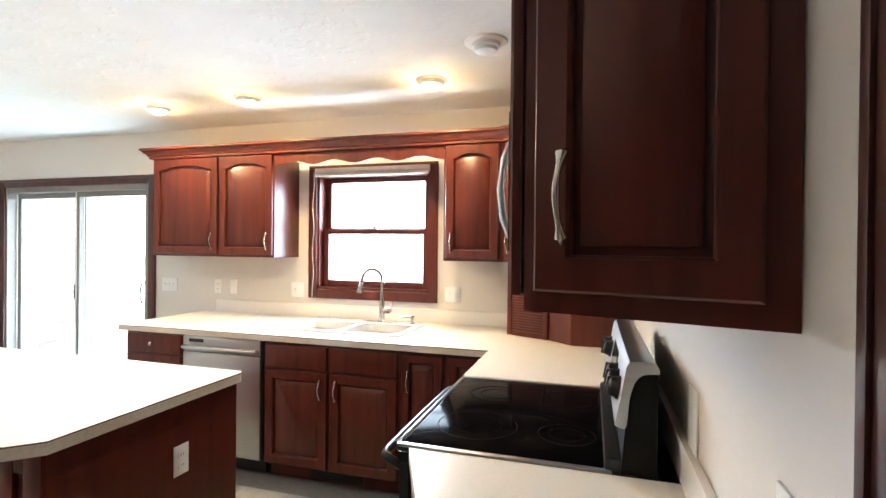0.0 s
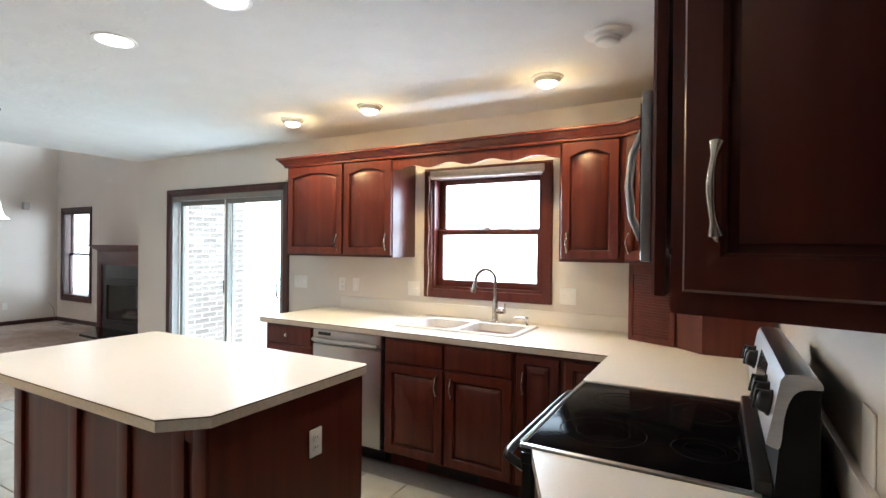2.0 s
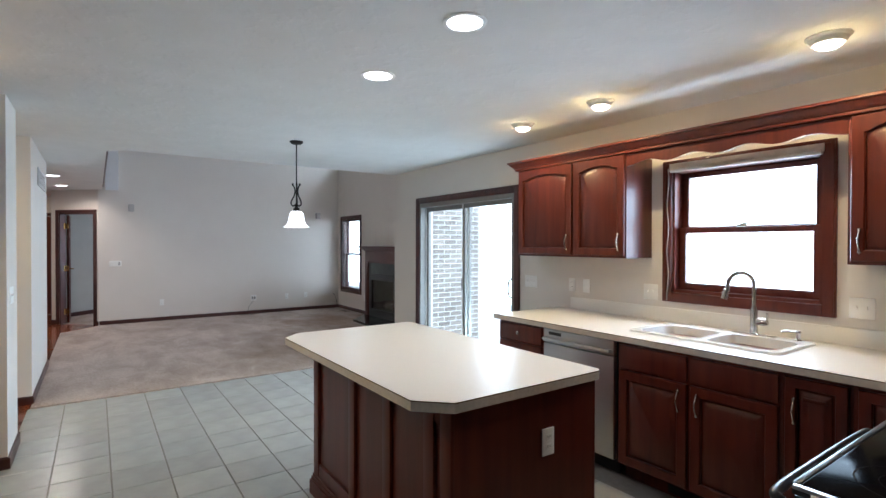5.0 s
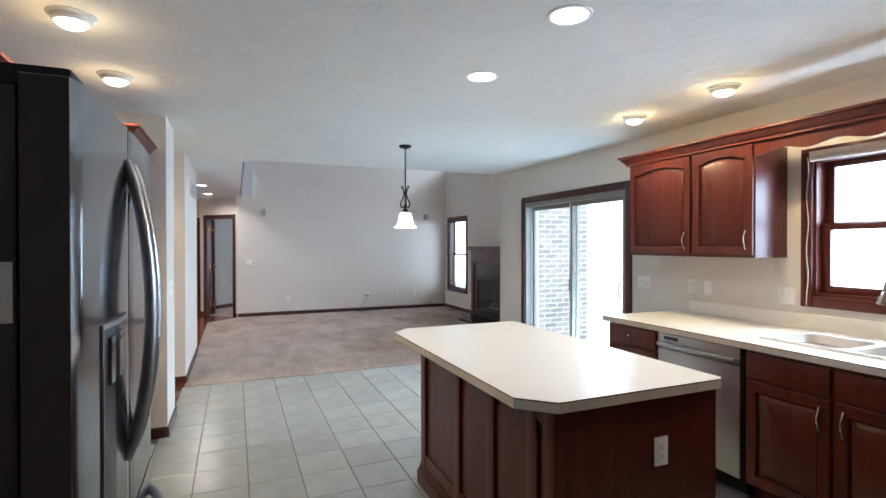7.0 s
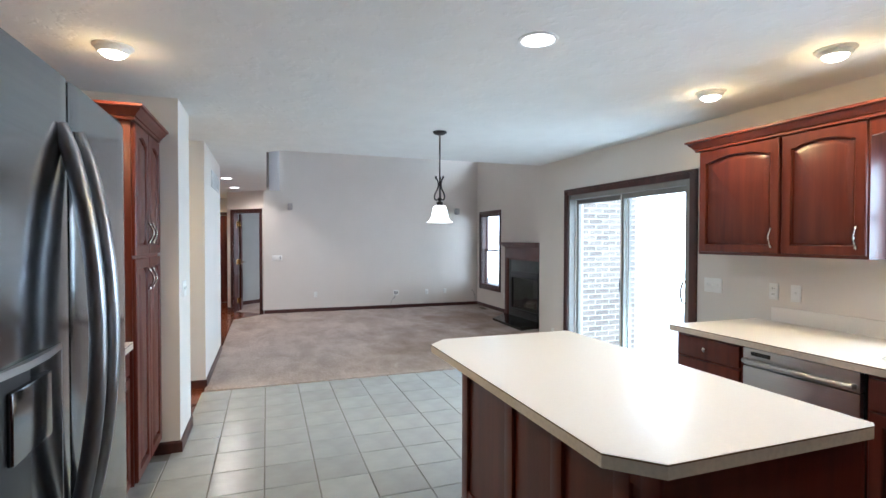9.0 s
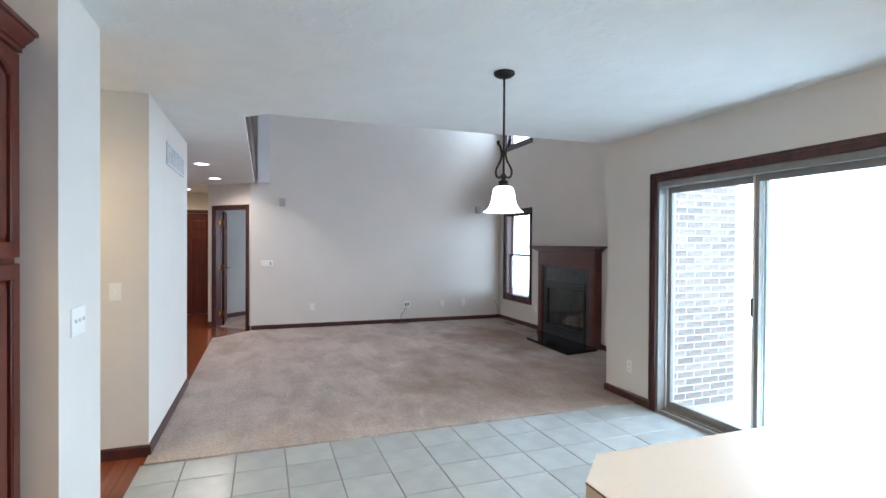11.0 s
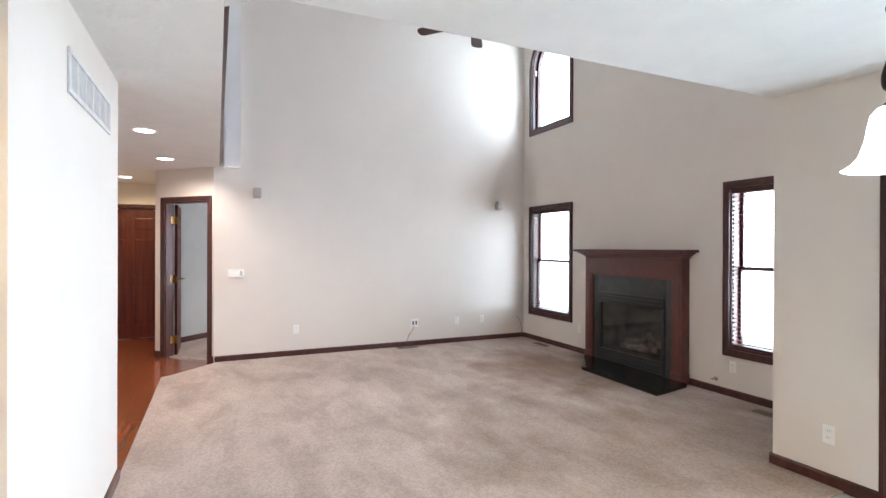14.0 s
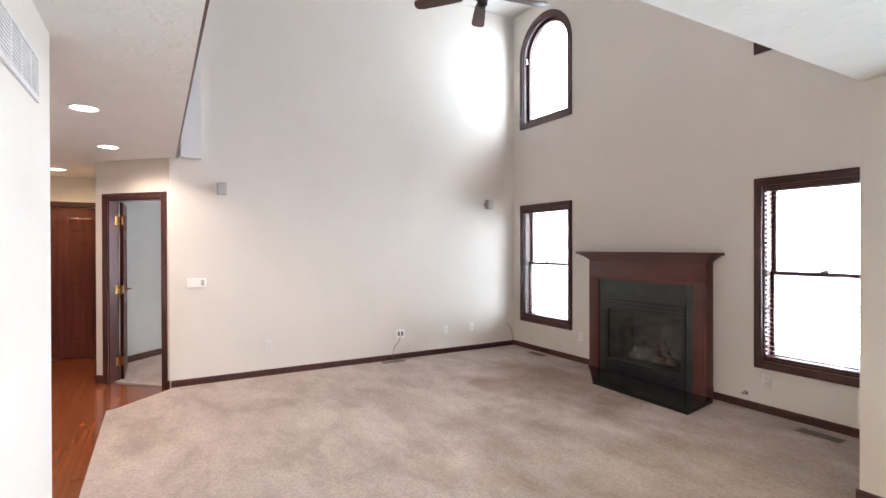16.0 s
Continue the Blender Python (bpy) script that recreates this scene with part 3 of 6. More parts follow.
def sash_window(name, op, y, depth, label, split, blinds=False, mat=M_TRIM, sash=0.045):
    x0, x1, z0, z1 = op
    w = thing(name, label, "window", pose((x0 + x1) / 2, y, z0))
    w["kind"] = "structure"
    cx = (x0 + x1) / 2
    a, b, h, s = x0 - cx, x1 - cx, z1 - z0, split - z0
    bm = B()
    casing(bm, a, b, 0, h, 0.068, 0.0)
    part("window_casing", bm, mat, w)
    bm = B()
    for p, q, r, t in ((a, a + 0.018, 0, h), (b - 0.018, b, 0, h), (a, b, h - 0.018, h), (a, b, 0, 0.022)):
        box(bm, p, q, 0.0, depth, r, t)
    part("window_frame", bm, mat, w)
    for low, yy in ((True, 0.085), (False, 0.118)) if blinds else ((True, 0.055), (False, 0.095)):
        r, t = (0.022, s + 0.02) if low else (s - 0.02, h - 0.018)
        p, q = a + 0.018, b - 0.018
        bm = B()
        for c in ((p, p + sash, r, t), (q - sash, q, r, t), (p + sash, q - sash, r, r + sash), (p + sash, q - sash, t - sash * 0.8, t)):
            box(bm, c[0], c[1], yy, yy + 0.032, c[2], c[3], bevel=0.004)
        sh = part("sash", bm, mat, w)
        g = part("pane", boxed(p + sash, q - sash, yy + 0.014, yy + 0.018, r + sash, t - sash * 0.8), M_GLASS, sh, "clear glass pane", False)
        g.visible_shadow = False
    bm = B()
    box(bm, -0.03, 0.03, 0.03, 0.055, s + 0.02, s + 0.035, bevel=0.004)
    box(bm, -0.012, 0.035, 0.035, 0.05, s + 0.035, s + 0.045, bevel=0.003)
    part("sash_lock", bm, M_CHROME, w, "small metal sash lock")
    if blinds:
        for p, q in ((a + 0.018, a + 0.0205), (b - 0.0205, b - 0.018)):
            part("jamb_liner", boxed(p, q, 0.012, 0.084, 0.022, h - 0.018), M_JAMB, w, "brown jamb liner behind the slats", False)
        # open venetian slats hang at one side behind the casing
        for k in range(36):
            z = 0.05 + k * (h - 0.10) / 35
            bm = B()
            box(bm, a + 0.02, b - 0.02, 0.012, 0.048, z, z + 0.0028)
            box(bm, a + 0.0206, a + 0.030, 0.012, 0.083, z - 0.011, z + 0.011)
            part("slat", bm, M_BLIND, w, "", False)
        bm = B()
        box(bm, a + 0.02, b - 0.02, 0.008, 0.05, h - 0.05, h - 0.018, bevel=0.004)
        part("head_rail", bm, M_BLIND, w)
        bm = B()
        box(bm, a + 0.02, b - 0.02, 0.010, 0.052, 0.024, 0.042, bevel=0.003)
        part("bottom_rail", bm, M_BLIND, w)
        for xx in (a + 0.12, b - 0.12):
            part("ladder_cord", boxed(xx, xx + 0.003, 0.011, 0.013, 0.05, h - 0.05), M_BLIND, w, "", False)
    return w


kw = sash_window("window_1", KWIN, NY, 0.18, "double-hung cherry window over the sink", 1.58, mat=M_CHERRY, sash=0.05)
bm = B()
box(bm, -0.47, 0.47, -0.035, -0.001 - 0.02, 0.885, 0.935, bevel=0.006)
tube(bm, [(-0.46, -0.03, 0.885), (0.46, -0.03, 0.885)], 0.016, 10)
part("rolled_blind", bm, M_SHADE, kw, "rolled-up off-white blind")
bm = B()
tube(bm, [(-0.48 + 0.006 * math.sin(k * 1.1), -0.030, 0.90 - k * 0.06) for k in range(17)], 0.0035, 6)
part("blind_cord", bm, M_CORD, kw, "white blind cord")
sash_window("window_2", LWIN, LY, 0.15, "double-hung dark window with wooden blinds", 1.255, True, sash=0.036)
sash_window("window_3", RWIN, LY, 0.15, "double-hung dark window with wooden blinds by the fireplace", 1.255, True, sash=0.036)


def arch_window(name, a, b):
    c, r = (a + b) / 2, (b - a) / 2
    w = thing(name, "arched dark-framed upper window", "window", pose(c, LY, ARCH_Z0))
    w["kind"] = "structure"
    s = ARCH_SPRING - ARCH_Z0

    def ring(bm, r0, r1, y0, y1, foot0, foot1):
        n = 20
        pin = [(-r0, foot0)] + [(-r0 * math.cos(k * math.pi / n), s + r0 * math.sin(k * math.pi / n)) for k in range(n + 1)] + [(r0, foot0)]
        pout = [(-r1, foot1)] + [(-r1 * math.cos(k * math.pi / n), s + r1 * math.sin(k * math.pi / n)) for k in range(n + 1)] + [(r1, foot1)]
        rows = [[bm.verts.new((x, y, z)) for x, z in pts] for pts, y in ((pin, y0), (pout, y0), (pout, y1), (pin, y1))]
        m = len(pin)
        for i in range(4):
            p, q = rows[i], rows[(i + 1) % 4]
            for k in range(m):
                j = (k + 1) % m
                bm.faces.new((p[k], p[j], q[j], q[k]))

    bm = B()
    ring(bm, r, r + 0.068, -0.02, 0.0, 0.0, -0.068)
    part("window_casing", bm, M_TRIM, w)
    bm = B()
    ring(bm, r - 0.02, r, 0.0, 0.15, 0.02, 0.0)
    part("window_frame", bm, M_TRIM, w)
    bm = B()
    ring(bm, r - 0.065, r - 0.02, 0.06, 0.10, 0.065, 0.02)
    sh = part("sash", bm, M_TRIM, w)
    pts = [(-(r - 0.065), 0.065)] + [(-(r - 0.065) * math.cos(k * math.pi / 20), s + (r - 0.065) * math.sin(k * math.pi / 20)) for k in range(21)] + [(r - 0.065, 0.065)]
    bm = B()
    prism(bm, pts, 0.078, 0.082)
    g = part("pane", bm, M_GLASS, sh, "clear arched pane", False)
    g.visible_shadow = False
    for sx in (-1, 1):
        bm = B()
        box(bm, sx * (r - 0.03) - 0.012, sx * (r - 0.03) + 0.012, 0.02, 0.06, s - 0.06, s + 0.02, bevel=0.004)
        part("latch", bm, M_CHROME, w, "small metal latch")


arch_window("window_4", *ARCH[0])
arch_window("window_5", *ARCH[1])

# sliding patio door
x0, x1, z0, z1 = SLIDE
sd = thing("door_slider", "sliding patio door with taupe frame and dark wood casing", "door", pose((x0 + x1) / 2, NY, 0))
sd["kind"] = "structure"
a, b = x0 - (x0 + x1) / 2, x1 - (x0 + x1) / 2
bm = B()
casing(bm, a, b, 0, z1, 0.075, 0.0, sill=False)
part("door_casing", bm, M_TRIM, sd)
bm = B()
box(bm, a, a + 0.022, -0.005, 0.16, 0, z1)
box(bm, b - 0.04, b, -0.005, 0.16, 0, z1)
box(bm, a + 0.04, b - 0.04, -0.005, 0.16, z1 - 0.05, z1)
box(bm, a + 0.04, b - 0.04, -0.005, 0.16, 0, 0.03)
for yy in (0.03, 0.075, 0.12):
    box(bm, a + 0.04, b - 0.04, yy, yy + 0.006, 0.03, 0.042)
part("door_frame", bm, M_TAUPE, sd, "taupe aluminium frame and track")
for name, p, q, yy, st in (("fixed_panel", a + 0.022, 0.03, 0.09, 0.095), ("sliding_panel", -0.03, b - 0.04, 0.04, 0.06)):
    bm = B()
    for c in ((p, p + 0.045, 0.035, z1 - 0.05), (q - st, q, 0.035, z1 - 0.05), (p + 0.045, q - st, z1 - 0.10, z1 - 0.05), (p + 0.045, q - st, 0.035, 0.10)):
        box(bm, c[0], c[1], yy, yy + 0.035, c[2], c[3], bevel=0.004)
    pn = part(name, bm, M_TAUPE, sd)
    g = part("pane", boxed(p + 0.045, q - st, yy + 0.015, yy + 0.02, 0.10, z1 - 0.10), M_GLASS, pn, "clear glass pane", False)
    g.visible_shadow = False
for x_, y_ in ((a + 0.024, 0.074), (-0.026, 0.030), (0.006, 0.082)):
    part("weatherstrip", boxed(x_, x_ + 0.012, y_, y_ + 0.008, 0.045, z1 - 0.055), M_WHITE, sd, "pale vinyl weatherstrip", False)
bm = B()
tube(bm, [(b - 0.07, 0.035, 0.93), (b - 0.07, -0.01, 0.94), (b - 0.075, -0.025, 0.99), (b - 0.075, -0.025, 1.07), (b - 0.07, -0.01, 1.12), (b - 0.07, 0.035, 1.13)], 0.009)
part("door_handle", bm, M_CHROME, sd, "pale D-shaped pull handle")
bm = B()
box(bm, -0.035, -0.02, 0.025, 0.04, 0.95, 1.08, bevel=0.004)
part("latch", bm, M_BLACK, sd, "small dark latch")

# ---- kitchen cabinets ----


def pull(parent, x, z, y=-0.02, length=0.13, upright=True):
    """A bowed satin-nickel pull with flattened ends."""
    bm = B()
    pts, rad = [], []
    for k in range(17):
        t = k / 16
        e = min(t, 1 - t)
        pts.append((x if upright else x + (t - 0.5) * length, y - 0.005 - 0.026 * math.sin(t * math.pi) ** 1.3, z + ((t - 0.5) * length if upright else 0)))
        rad.append(0.0045 + 0.0055 * math.exp(-((e - 0.07) / 0.06) ** 2) + 0.0012 * math.exp(-((e - 0.5) / 0.12) ** 2) if 0 < k < 16 else 0.005)
    tube(bm, pts, rad, 10)
    return part("handle", bm, M_CHROME, parent, "satin nickel bow pull")


def knob(parent, x, z, y=-0.02):
    bm = B()
    lathe(bm, [(0.006, 0), (0.006, 0.012), (0.013, 0.018), (0.014, 0.024), (0.008, 0.029)], 12)
    bm.transform(pose(x, y, z, 90, 0, 0))
    return part("knob", bm, M_CHROME, parent, "small nickel knob")


def cab_door(parent, x0, x1, z0, z1, arch=False, handle=None, name="door", stile=0.058):
    """A raised-panel door, 20 mm proud of y = 0, facing -y; with an arched top rail if asked."""
    bm = B()
    s = stile
    yf, yb = -0.021, -0.001
    rise = 0.034 if arch else 0.0
    a, b, zt = x0 + s, x1 - s, z1 - s - rise
    arc = []
    n = 14
    for k in range(n + 1):
        t = k / n
        e = 0.0 if not arch else rise * max(0.0, math.sin(math.pi * min(max((t - 0.06) / 0.88, 0), 1))) ** 0.75
        arc.append((a + (b - a) * t, zt + e))

    def inner(d):
        return [(a - d, z0 + s - d)] + [(a - d + (b - a + 2 * d) * k / n, z + d) for k, (x, z) in enumerate(arc)] + [(b + d, z0 + s - d)]

    def outer(d):
        return [(x0 + d, z0 + d)] + [(x0 + d + (x1 - x0 - 2 * d) * k / n, z1 - d) for k in range(n + 1)] + [(x1 - d, z0 + d)]

    loops = [[bm.verts.new((x, y, z)) for x, z in pts] for pts, y in ((outer(0), yb), (outer(0), yf + 0.005), (outer(0.004), yf), (inner(0.005), yf), (inner(0.003), yf + 0.004), (inner(0), yf + 0.006), (inner(0), yb))]
    for p, q in zip(loops, loops[1:] + loops[:1]):
        for k in range(len(p)):
            m = (k + 1) % len(p)
            bm.faces.new((p[k], p[m], q[m], q[k]))
    door = part(name, bm, M_CHERRY, parent)
    g = 0.012
    bm = B()
    pa = [(a + g, z0 + s + g)] + [(min(max(x, a + g), b - g), z - g) for x, z in arc] + [(b - g, z0 + s + g)]
    clean = []
    for p in pa:
        if not clean or abs(p[0] - clean[-1][0]) + abs(p[1] - clean[-1][1]) > 1e-5:
            clean.append(p)
    prism(bm, clean, -0.019, -0.006, inset=0.026)
    part("panel", bm, M_CHERRY, door)
    if handle:
        pull(door, handle[0], handle[1], yf)
    return door


def drawer_front(parent, x0, x1, z0, z1, knobs=()):
    bm = B()
    box(bm, x0, x1, -0.021, -0.001, z0, z1, bevel=0.006)
    d = part("drawer_front", bm, M_CHERRY, parent)
    for x in knobs:
        knob(d, x, (z0 + z1) / 2, -0.021)
    return d


def body(parent, x0, x1, depth, z0, z1, toe=0.0):
    bm = B()
    box(bm, x0, x1, 0, depth, z0 + toe, z1, bevel=0.002)
    if toe:
        box(bm, x0 + 0.004, x1 - 0.004, 0.075, depth, z0, z0 + toe)
    return part("body", bm, M_CHERRY, parent)


FY = 3.685   # front of the north base cabinets
UZ0, UZ1 = 1.378, 2.148

# base run under the north counter
c = thing("base_cabinet", "cherry base cabinet with drawers at the counter end", "cabinet", pose(-1.855, FY, 0), "base cabinets")
body(c, 0, 0.49, 0.74, 0, 0.872, 0.10)
drawer_front(c, 0.02, 0.475, 0.735, 0.86, (0.245,))
drawer_front(c, 0.02, 0.475, 0.555, 0.72, (0.245,))
drawer_front(c, 0.02, 0.475, 0.345, 0.54, (0.245,))
drawer_front(c, 0.02, 0.475, 0.115, 0.33, (0.245,))

c = thing("sink_cabinet", "cherry sink base cabinet with two doors", "cabinet", pose(-0.735, FY, 0), "base cabinets")
body(c, 0, 0.915, 0.74, 0, 0.872, 0.10)
for p, q, hx in ((0.015, 0.447, 0.405), (0.468, 0.90, 0.51)):
    drawer_front(c, p, q, 0.715, 0.855)
    cab_door(c, p, q, 0.115, 0.70, False, (hx, 0.60))
part("toe_grille", boxed(0.30, 0.66, 0.060, 0.076, 0.02, 0.08), M_BLACK, c, "dark toe-kick air grille", False)

c = thing("base_cabinet", "narrow cherry base cabinet with a single tall door", "cabinet", pose(0.18, FY, 0), "base cabinets")
body(c, 0, 0.27, 0.74, 0, 0.872, 0.10)
cab_door(c, 0.012, 0.258, 0.115, 0.855, False, (0.055, 0.70), stile=0.05)
bm = B()
box(bm, 0.09, 0.18, -0.027, -0.021, 0.755, 0.772, bevel=0.003)
part("label_pull", bm, M_CHERRY, c, "small wooden tab")
c = thing("corner_cabinet", "cherry corner base cabinet under the counter", "cabinet", pose(0.45, FY, 0), "base cabinets")
body(c, 0, 0.99, 0.74, 0, 0.872, 0.10)
cab_door(c, 0.02, 0.285, 0.115, 0.855, False, stile=0.05)

# east run: cabinets either side of the stove, fronts towards -x
WEST = lambda x, y, z=0: pose(x, y, z, 0, 0, -90)
c = thing("base_cabinet", "cherry base cabinet between stove and corner", "cabinet", WEST(0.735, 3.68), "base cabinets")
body(c, 0.0, 0.575, 0.72, 0, 0.872, 0.10)
drawer_front(c, 0.015, 0.56, 0.735, 0.86, (0.29,))
cab_door(c, 0.015, 0.56, 0.115, 0.72, False, (0.10, 0.62))
c = thing("base_cabinet", "cherry base cabinet beside the stove", "cabinet", WEST(0.735, 2.305), "base cabinets")
bm = B()
prism(bm, [(0.0, 0.045), (0.60, 0.31), (0.68, 0.72), (0.0, 0.72)], 0.872, 0.10, "z")
prism(bm, [(0.0, 0.12), (0.58, 0.38), (0.66, 0.72), (0.0, 0.72)], 0.10, 0.0, "z")
part("body", bm, M_CHERRY, c, "", False)
for o in (drawer_front(c, 0.03, 0.62, 0.735, 0.86, (0.32,)), cab_door(c, 0.03, 0.62, 0.115, 0.72, False, (0.10, 0.62))):
    o.matrix_basis = pose(0.0, 0.045, 0, 0, 0, math.degrees(math.atan2(0.265, 0.60)))


def slab(name, pts, label, z0=0.876, z1=0.914, hole=None):
    """A laminate counter: a cream top sheet over a darker edge line and a cream edge."""
    t = thing(name, label, "countertop")
    cx, cy = sum(p[0] for p in pts) / len(pts), sum(p[1] for p in pts) / len(pts)
    grow = lambda d: [(x + d * (1 if x > cx else -1), y + d * (1 if y > cy else -1)) for x, y in pts]

    def layer(d, zz0, zz1, part_name, mat):
        bm = B()
        if hole:
            hx0, hx1, hy0, hy1 = hole
            top = grow(d)
            gx0, gx1, gy0, gy1 = min(p[0] for p in top), max(p[0] for p in top), min(p[1] for p in top), max(p[1] for p in top)
            for i, (p, q) in enumerate(((gx0, hx0), (hx0, hx1), (hx1, gx1))):
                for j, (r, u) in enumerate(((gy0, hy0), (hy0, hy1), (hy1, gy1))):
                    if (i, j) != (1, 1):
                        box(bm, p, q, r, u, zz0, zz1)
            bmesh.ops.remove_doubles(bm, verts=bm.verts, dist=1e-5)
        else:
            prism(bm, grow(d), zz1, zz0, "z")
        part(part_name, bm, mat, t, "", False)

    layer(0.0, z1 - 0.0015, z1, "top_sheet", M_COUNTER)
    layer(0.0006, z1 - 0.0055, z1 - 0.0015, "edge_line", M_EDGELINE)
    layer(0.0, z0, z1 - 0.0055, "edge", M_EDGE)
    return t


CF = 3.645
SINK = (-0.76, 0.10, 3.85, 4.30)
slab("countertop", [(-1.89, CF), (0.70, CF), (0.70, NY - 0.001), (-1.89, NY - 0.001)], "cream laminate countertop with sink cut-out", hole=SINK)
slab("countertop", [(0.7005, 3.105), (EX - 0.001, 3.105), (EX - 0.001, NY - 0.001), (0.7005, NY - 0.001)], "cream laminate corner countertop beside the stove")
slab("countertop", [(0.752, 2.305), (1.02, 1.69), (EX - 0.001, 1.60), (EX - 0.001, 2.305)], "cream laminate countertop end beside the stove")
bm = B()
box(bm, -1.76, EX - 0.021, NY - 0.021, NY - 0.001, 0.9145, 1.015, bevel=0.004)
tagged(part("backsplash", bm, M_COUNTER), "low cream laminate backsplash behind the counter", "backsplash")
bm = B()
box(bm, EX - 0.021, EX - 0.001, 1.60, NY - 0.022, 0.9145, 1.015, bevel=0.004)
tagged(part("backsplash", bm, M_COUNTER), "low cream laminate backsplash along the stove wall", "backsplash")

# sink and tap
s = thing("sink", "white enamel double-bowl sink set into the counter", "sink", pose(-0.33, 4.075, 0.914))
bm = B()


def rounded(x0, x1, y0, y1, r, n=5):
    pts = []
    for cx, cy, a0 in ((x1 - r, y1 - r, 0), (x0 + r, y1 - r, 90), (x0 + r, y0 + r, 180), (x1 - r, y0 + r, 270)):
        for k in range(n + 1):
            a = radians(a0 + 90 * k / n)
            pts.append((cx + r * math.cos(a), cy + r * math.sin(a)))
    return pts


def bowl(bm, x0, x1, y0, y1, depth):
    rings = [(0.0, 0.014), (0.010, 0.010), (0.016, -0.02), (0.03, -depth + 0.03), (0.06, -depth)]
    loops = [[bm.verts.new((x, y, z)) for x, y in rounded(x0 + d, x1 - d, y0 + d, y1 - d, 0.07 - d * 0.5)] for d, z in rings]
    for p, q in zip(loops, loops[1:]):
        for k in range(len(p)):
            bm.faces.new((p[k], p[(k + 1) % len(p)], q[(k + 1) % len(p)], q[k]))
    bm.faces.new(loops[-1])
    return loops[0]


outer_low = [bm.verts.new((x, y, 0.001)) for x, y in rounded(-0.445, 0.445, -0.255, 0.255, 0.04)]
outer = [bm.verts.new((x, y, 0.012)) for x, y in rounded(-0.438, 0.438, -0.248, 0.248, 0.04)]
for k in range(len(outer)):
    bm.faces.new((outer_low[k], outer_low[(k + 1) % len(outer)], outer[(k + 1) % len(outer)], outer[k]))
la = bowl(bm, -0.405, -0.015, -0.215, 0.165, 0.15)
lb = bowl(bm, 0.015, 0.405, -0.215, 0.165, 0.15)
edges = []
for loop in (outer, la, lb):
    for k in range(len(loop)):
        e = bm.edges.get((loop[k], loop[(k + 1) % len(loop)])) or bm.edges.new((loop[k], loop[(k + 1) % len(loop)]))
        edges.append(e)
bmesh.ops.triangle_fill(bm, use_beauty=True, edges=edges)
part("basin", bm, M_SINK, s)
for x in (-0.21, 0.21):
    bm = B()
    lathe(bm, [(0.04, -0.148), (0.04, -0.144), (0.02, -0.146)], 16, x, -0.02)
    part("drain", bm, M_CHROME, s, "metal drain")
f = thing("faucet", "brushed gooseneck pull-down kitchen faucet on the sink", "faucet", pose(-0.205, 4.285, 0.926))
bm = B()
lathe(bm, [(0.030, 0.0), (0.030, 0.008), (0.022, 0.014), (0.020, 0.15), (0.016, 0.17)], 16)
part("stem", bm, M_CHROME, f)
bm = B()
pts = [(0, 0, 0.16), (0, 0, 0.28)] + [(-0.058 + 0.058 * math.cos(k * math.pi / 10), -0.040 + 0.040 * math.cos(k * math.pi / 10), 0.305 + 0.075 * math.sin(k * math.pi / 10)) for k in range(11)] + [(-0.120, -0.083, 0.275)]
tube(bm, pts, 0.0125, 10)
part("spout", bm, M_CHROME, f)
bm = B()
tube(bm, [(-0.118, -0.081, 0.285), (-0.125, -0.086, 0.255), (-0.135, -0.092, 0.215)], [0.014, 0.019, 0.024], 10)
part("spray_head", bm, M_CHROME, f)
bm = B()
tube(bm, [(0.015, 0, 0.085), (0.06, 0, 0.085), (0.075, 0, 0.088)], [0.022, 0.022, 0.018], 10)
tube(bm, [(0.07, 0, 0.09), (0.073, 0, 0.14)], [0.006, 0.008], 8)
part("lever", bm, M_CHROME, f)
bm = B()
box(bm, -0.12, 0.12, -0.025, 0.025, 0.0, 0.006, bevel=0.003)
part("deck_plate", bm, M_CHROME, f)
d = thing("soap_dispenser", "small nickel soap dispenser beside the faucet", "dispenser", pose(0.03, 4.285, 0.926))
bm = B()
lathe(bm, [(0.02, 0), (0.02, 0.006), (0.011, 0.010), (0.011, 0.045), (0.015, 0.05), (0.012, 0.058)], 14)
part("pump", bm, M_CHROME, d)
bm = B()
tube(bm, [(0, 0, 0.052), (-0.05, -0.02, 0.052), (-0.075, -0.03, 0.046)], 0.006, 8)
part("nozzle", bm, M_CHROME, d)

# dishwasher
d = thing("dishwasher", "stainless steel dishwasher under the counter", "dishwasher", pose(-1.357, FY, 0))
part("body", boxed(0, 0.61, 0.01, 0.6, 0.10, 0.87), M_BLACK, d, "", False)
bm = B()
box(bm, 0.006, 0.604, -0.024, 0.01, 0.115, 0.765, bevel=0.004)
part("door", bm, M_STEEL, d)
bm = B()
box(bm, 0.006, 0.604, -0.024, 0.01, 0.772, 0.868, bevel=0.004)
cp = part("control_panel", bm, M_STEEL, d)
bm = B()
for k in range(4):
    box(bm, 0.06 + k * 0.028, 0.082 + k * 0.028, -0.0265, -0.0235, 0.836, 0.844)
box(bm, 0.055, 0.17, -0.0255, -0.0232, 0.830, 0.852)
part("button_strip", bm, M_BLACK, cp, "", False)
bm = B()
tube(bm, [(0.03, -0.024, 0.80), (0.03, -0.052, 0.80), (0.05, -0.06, 0.80), (0.56, -0.06, 0.80), (0.58, -0.052, 0.80), (0.58, -0.024, 0.80)], 0.0125, 10)
part("handle", bm, M_STEEL, d, "stainless bar handle")
part("toe_panel", boxed(0.01, 0.60, 0.05, 0.07, 0.01, 0.10), M_BLACK, d, "", False)

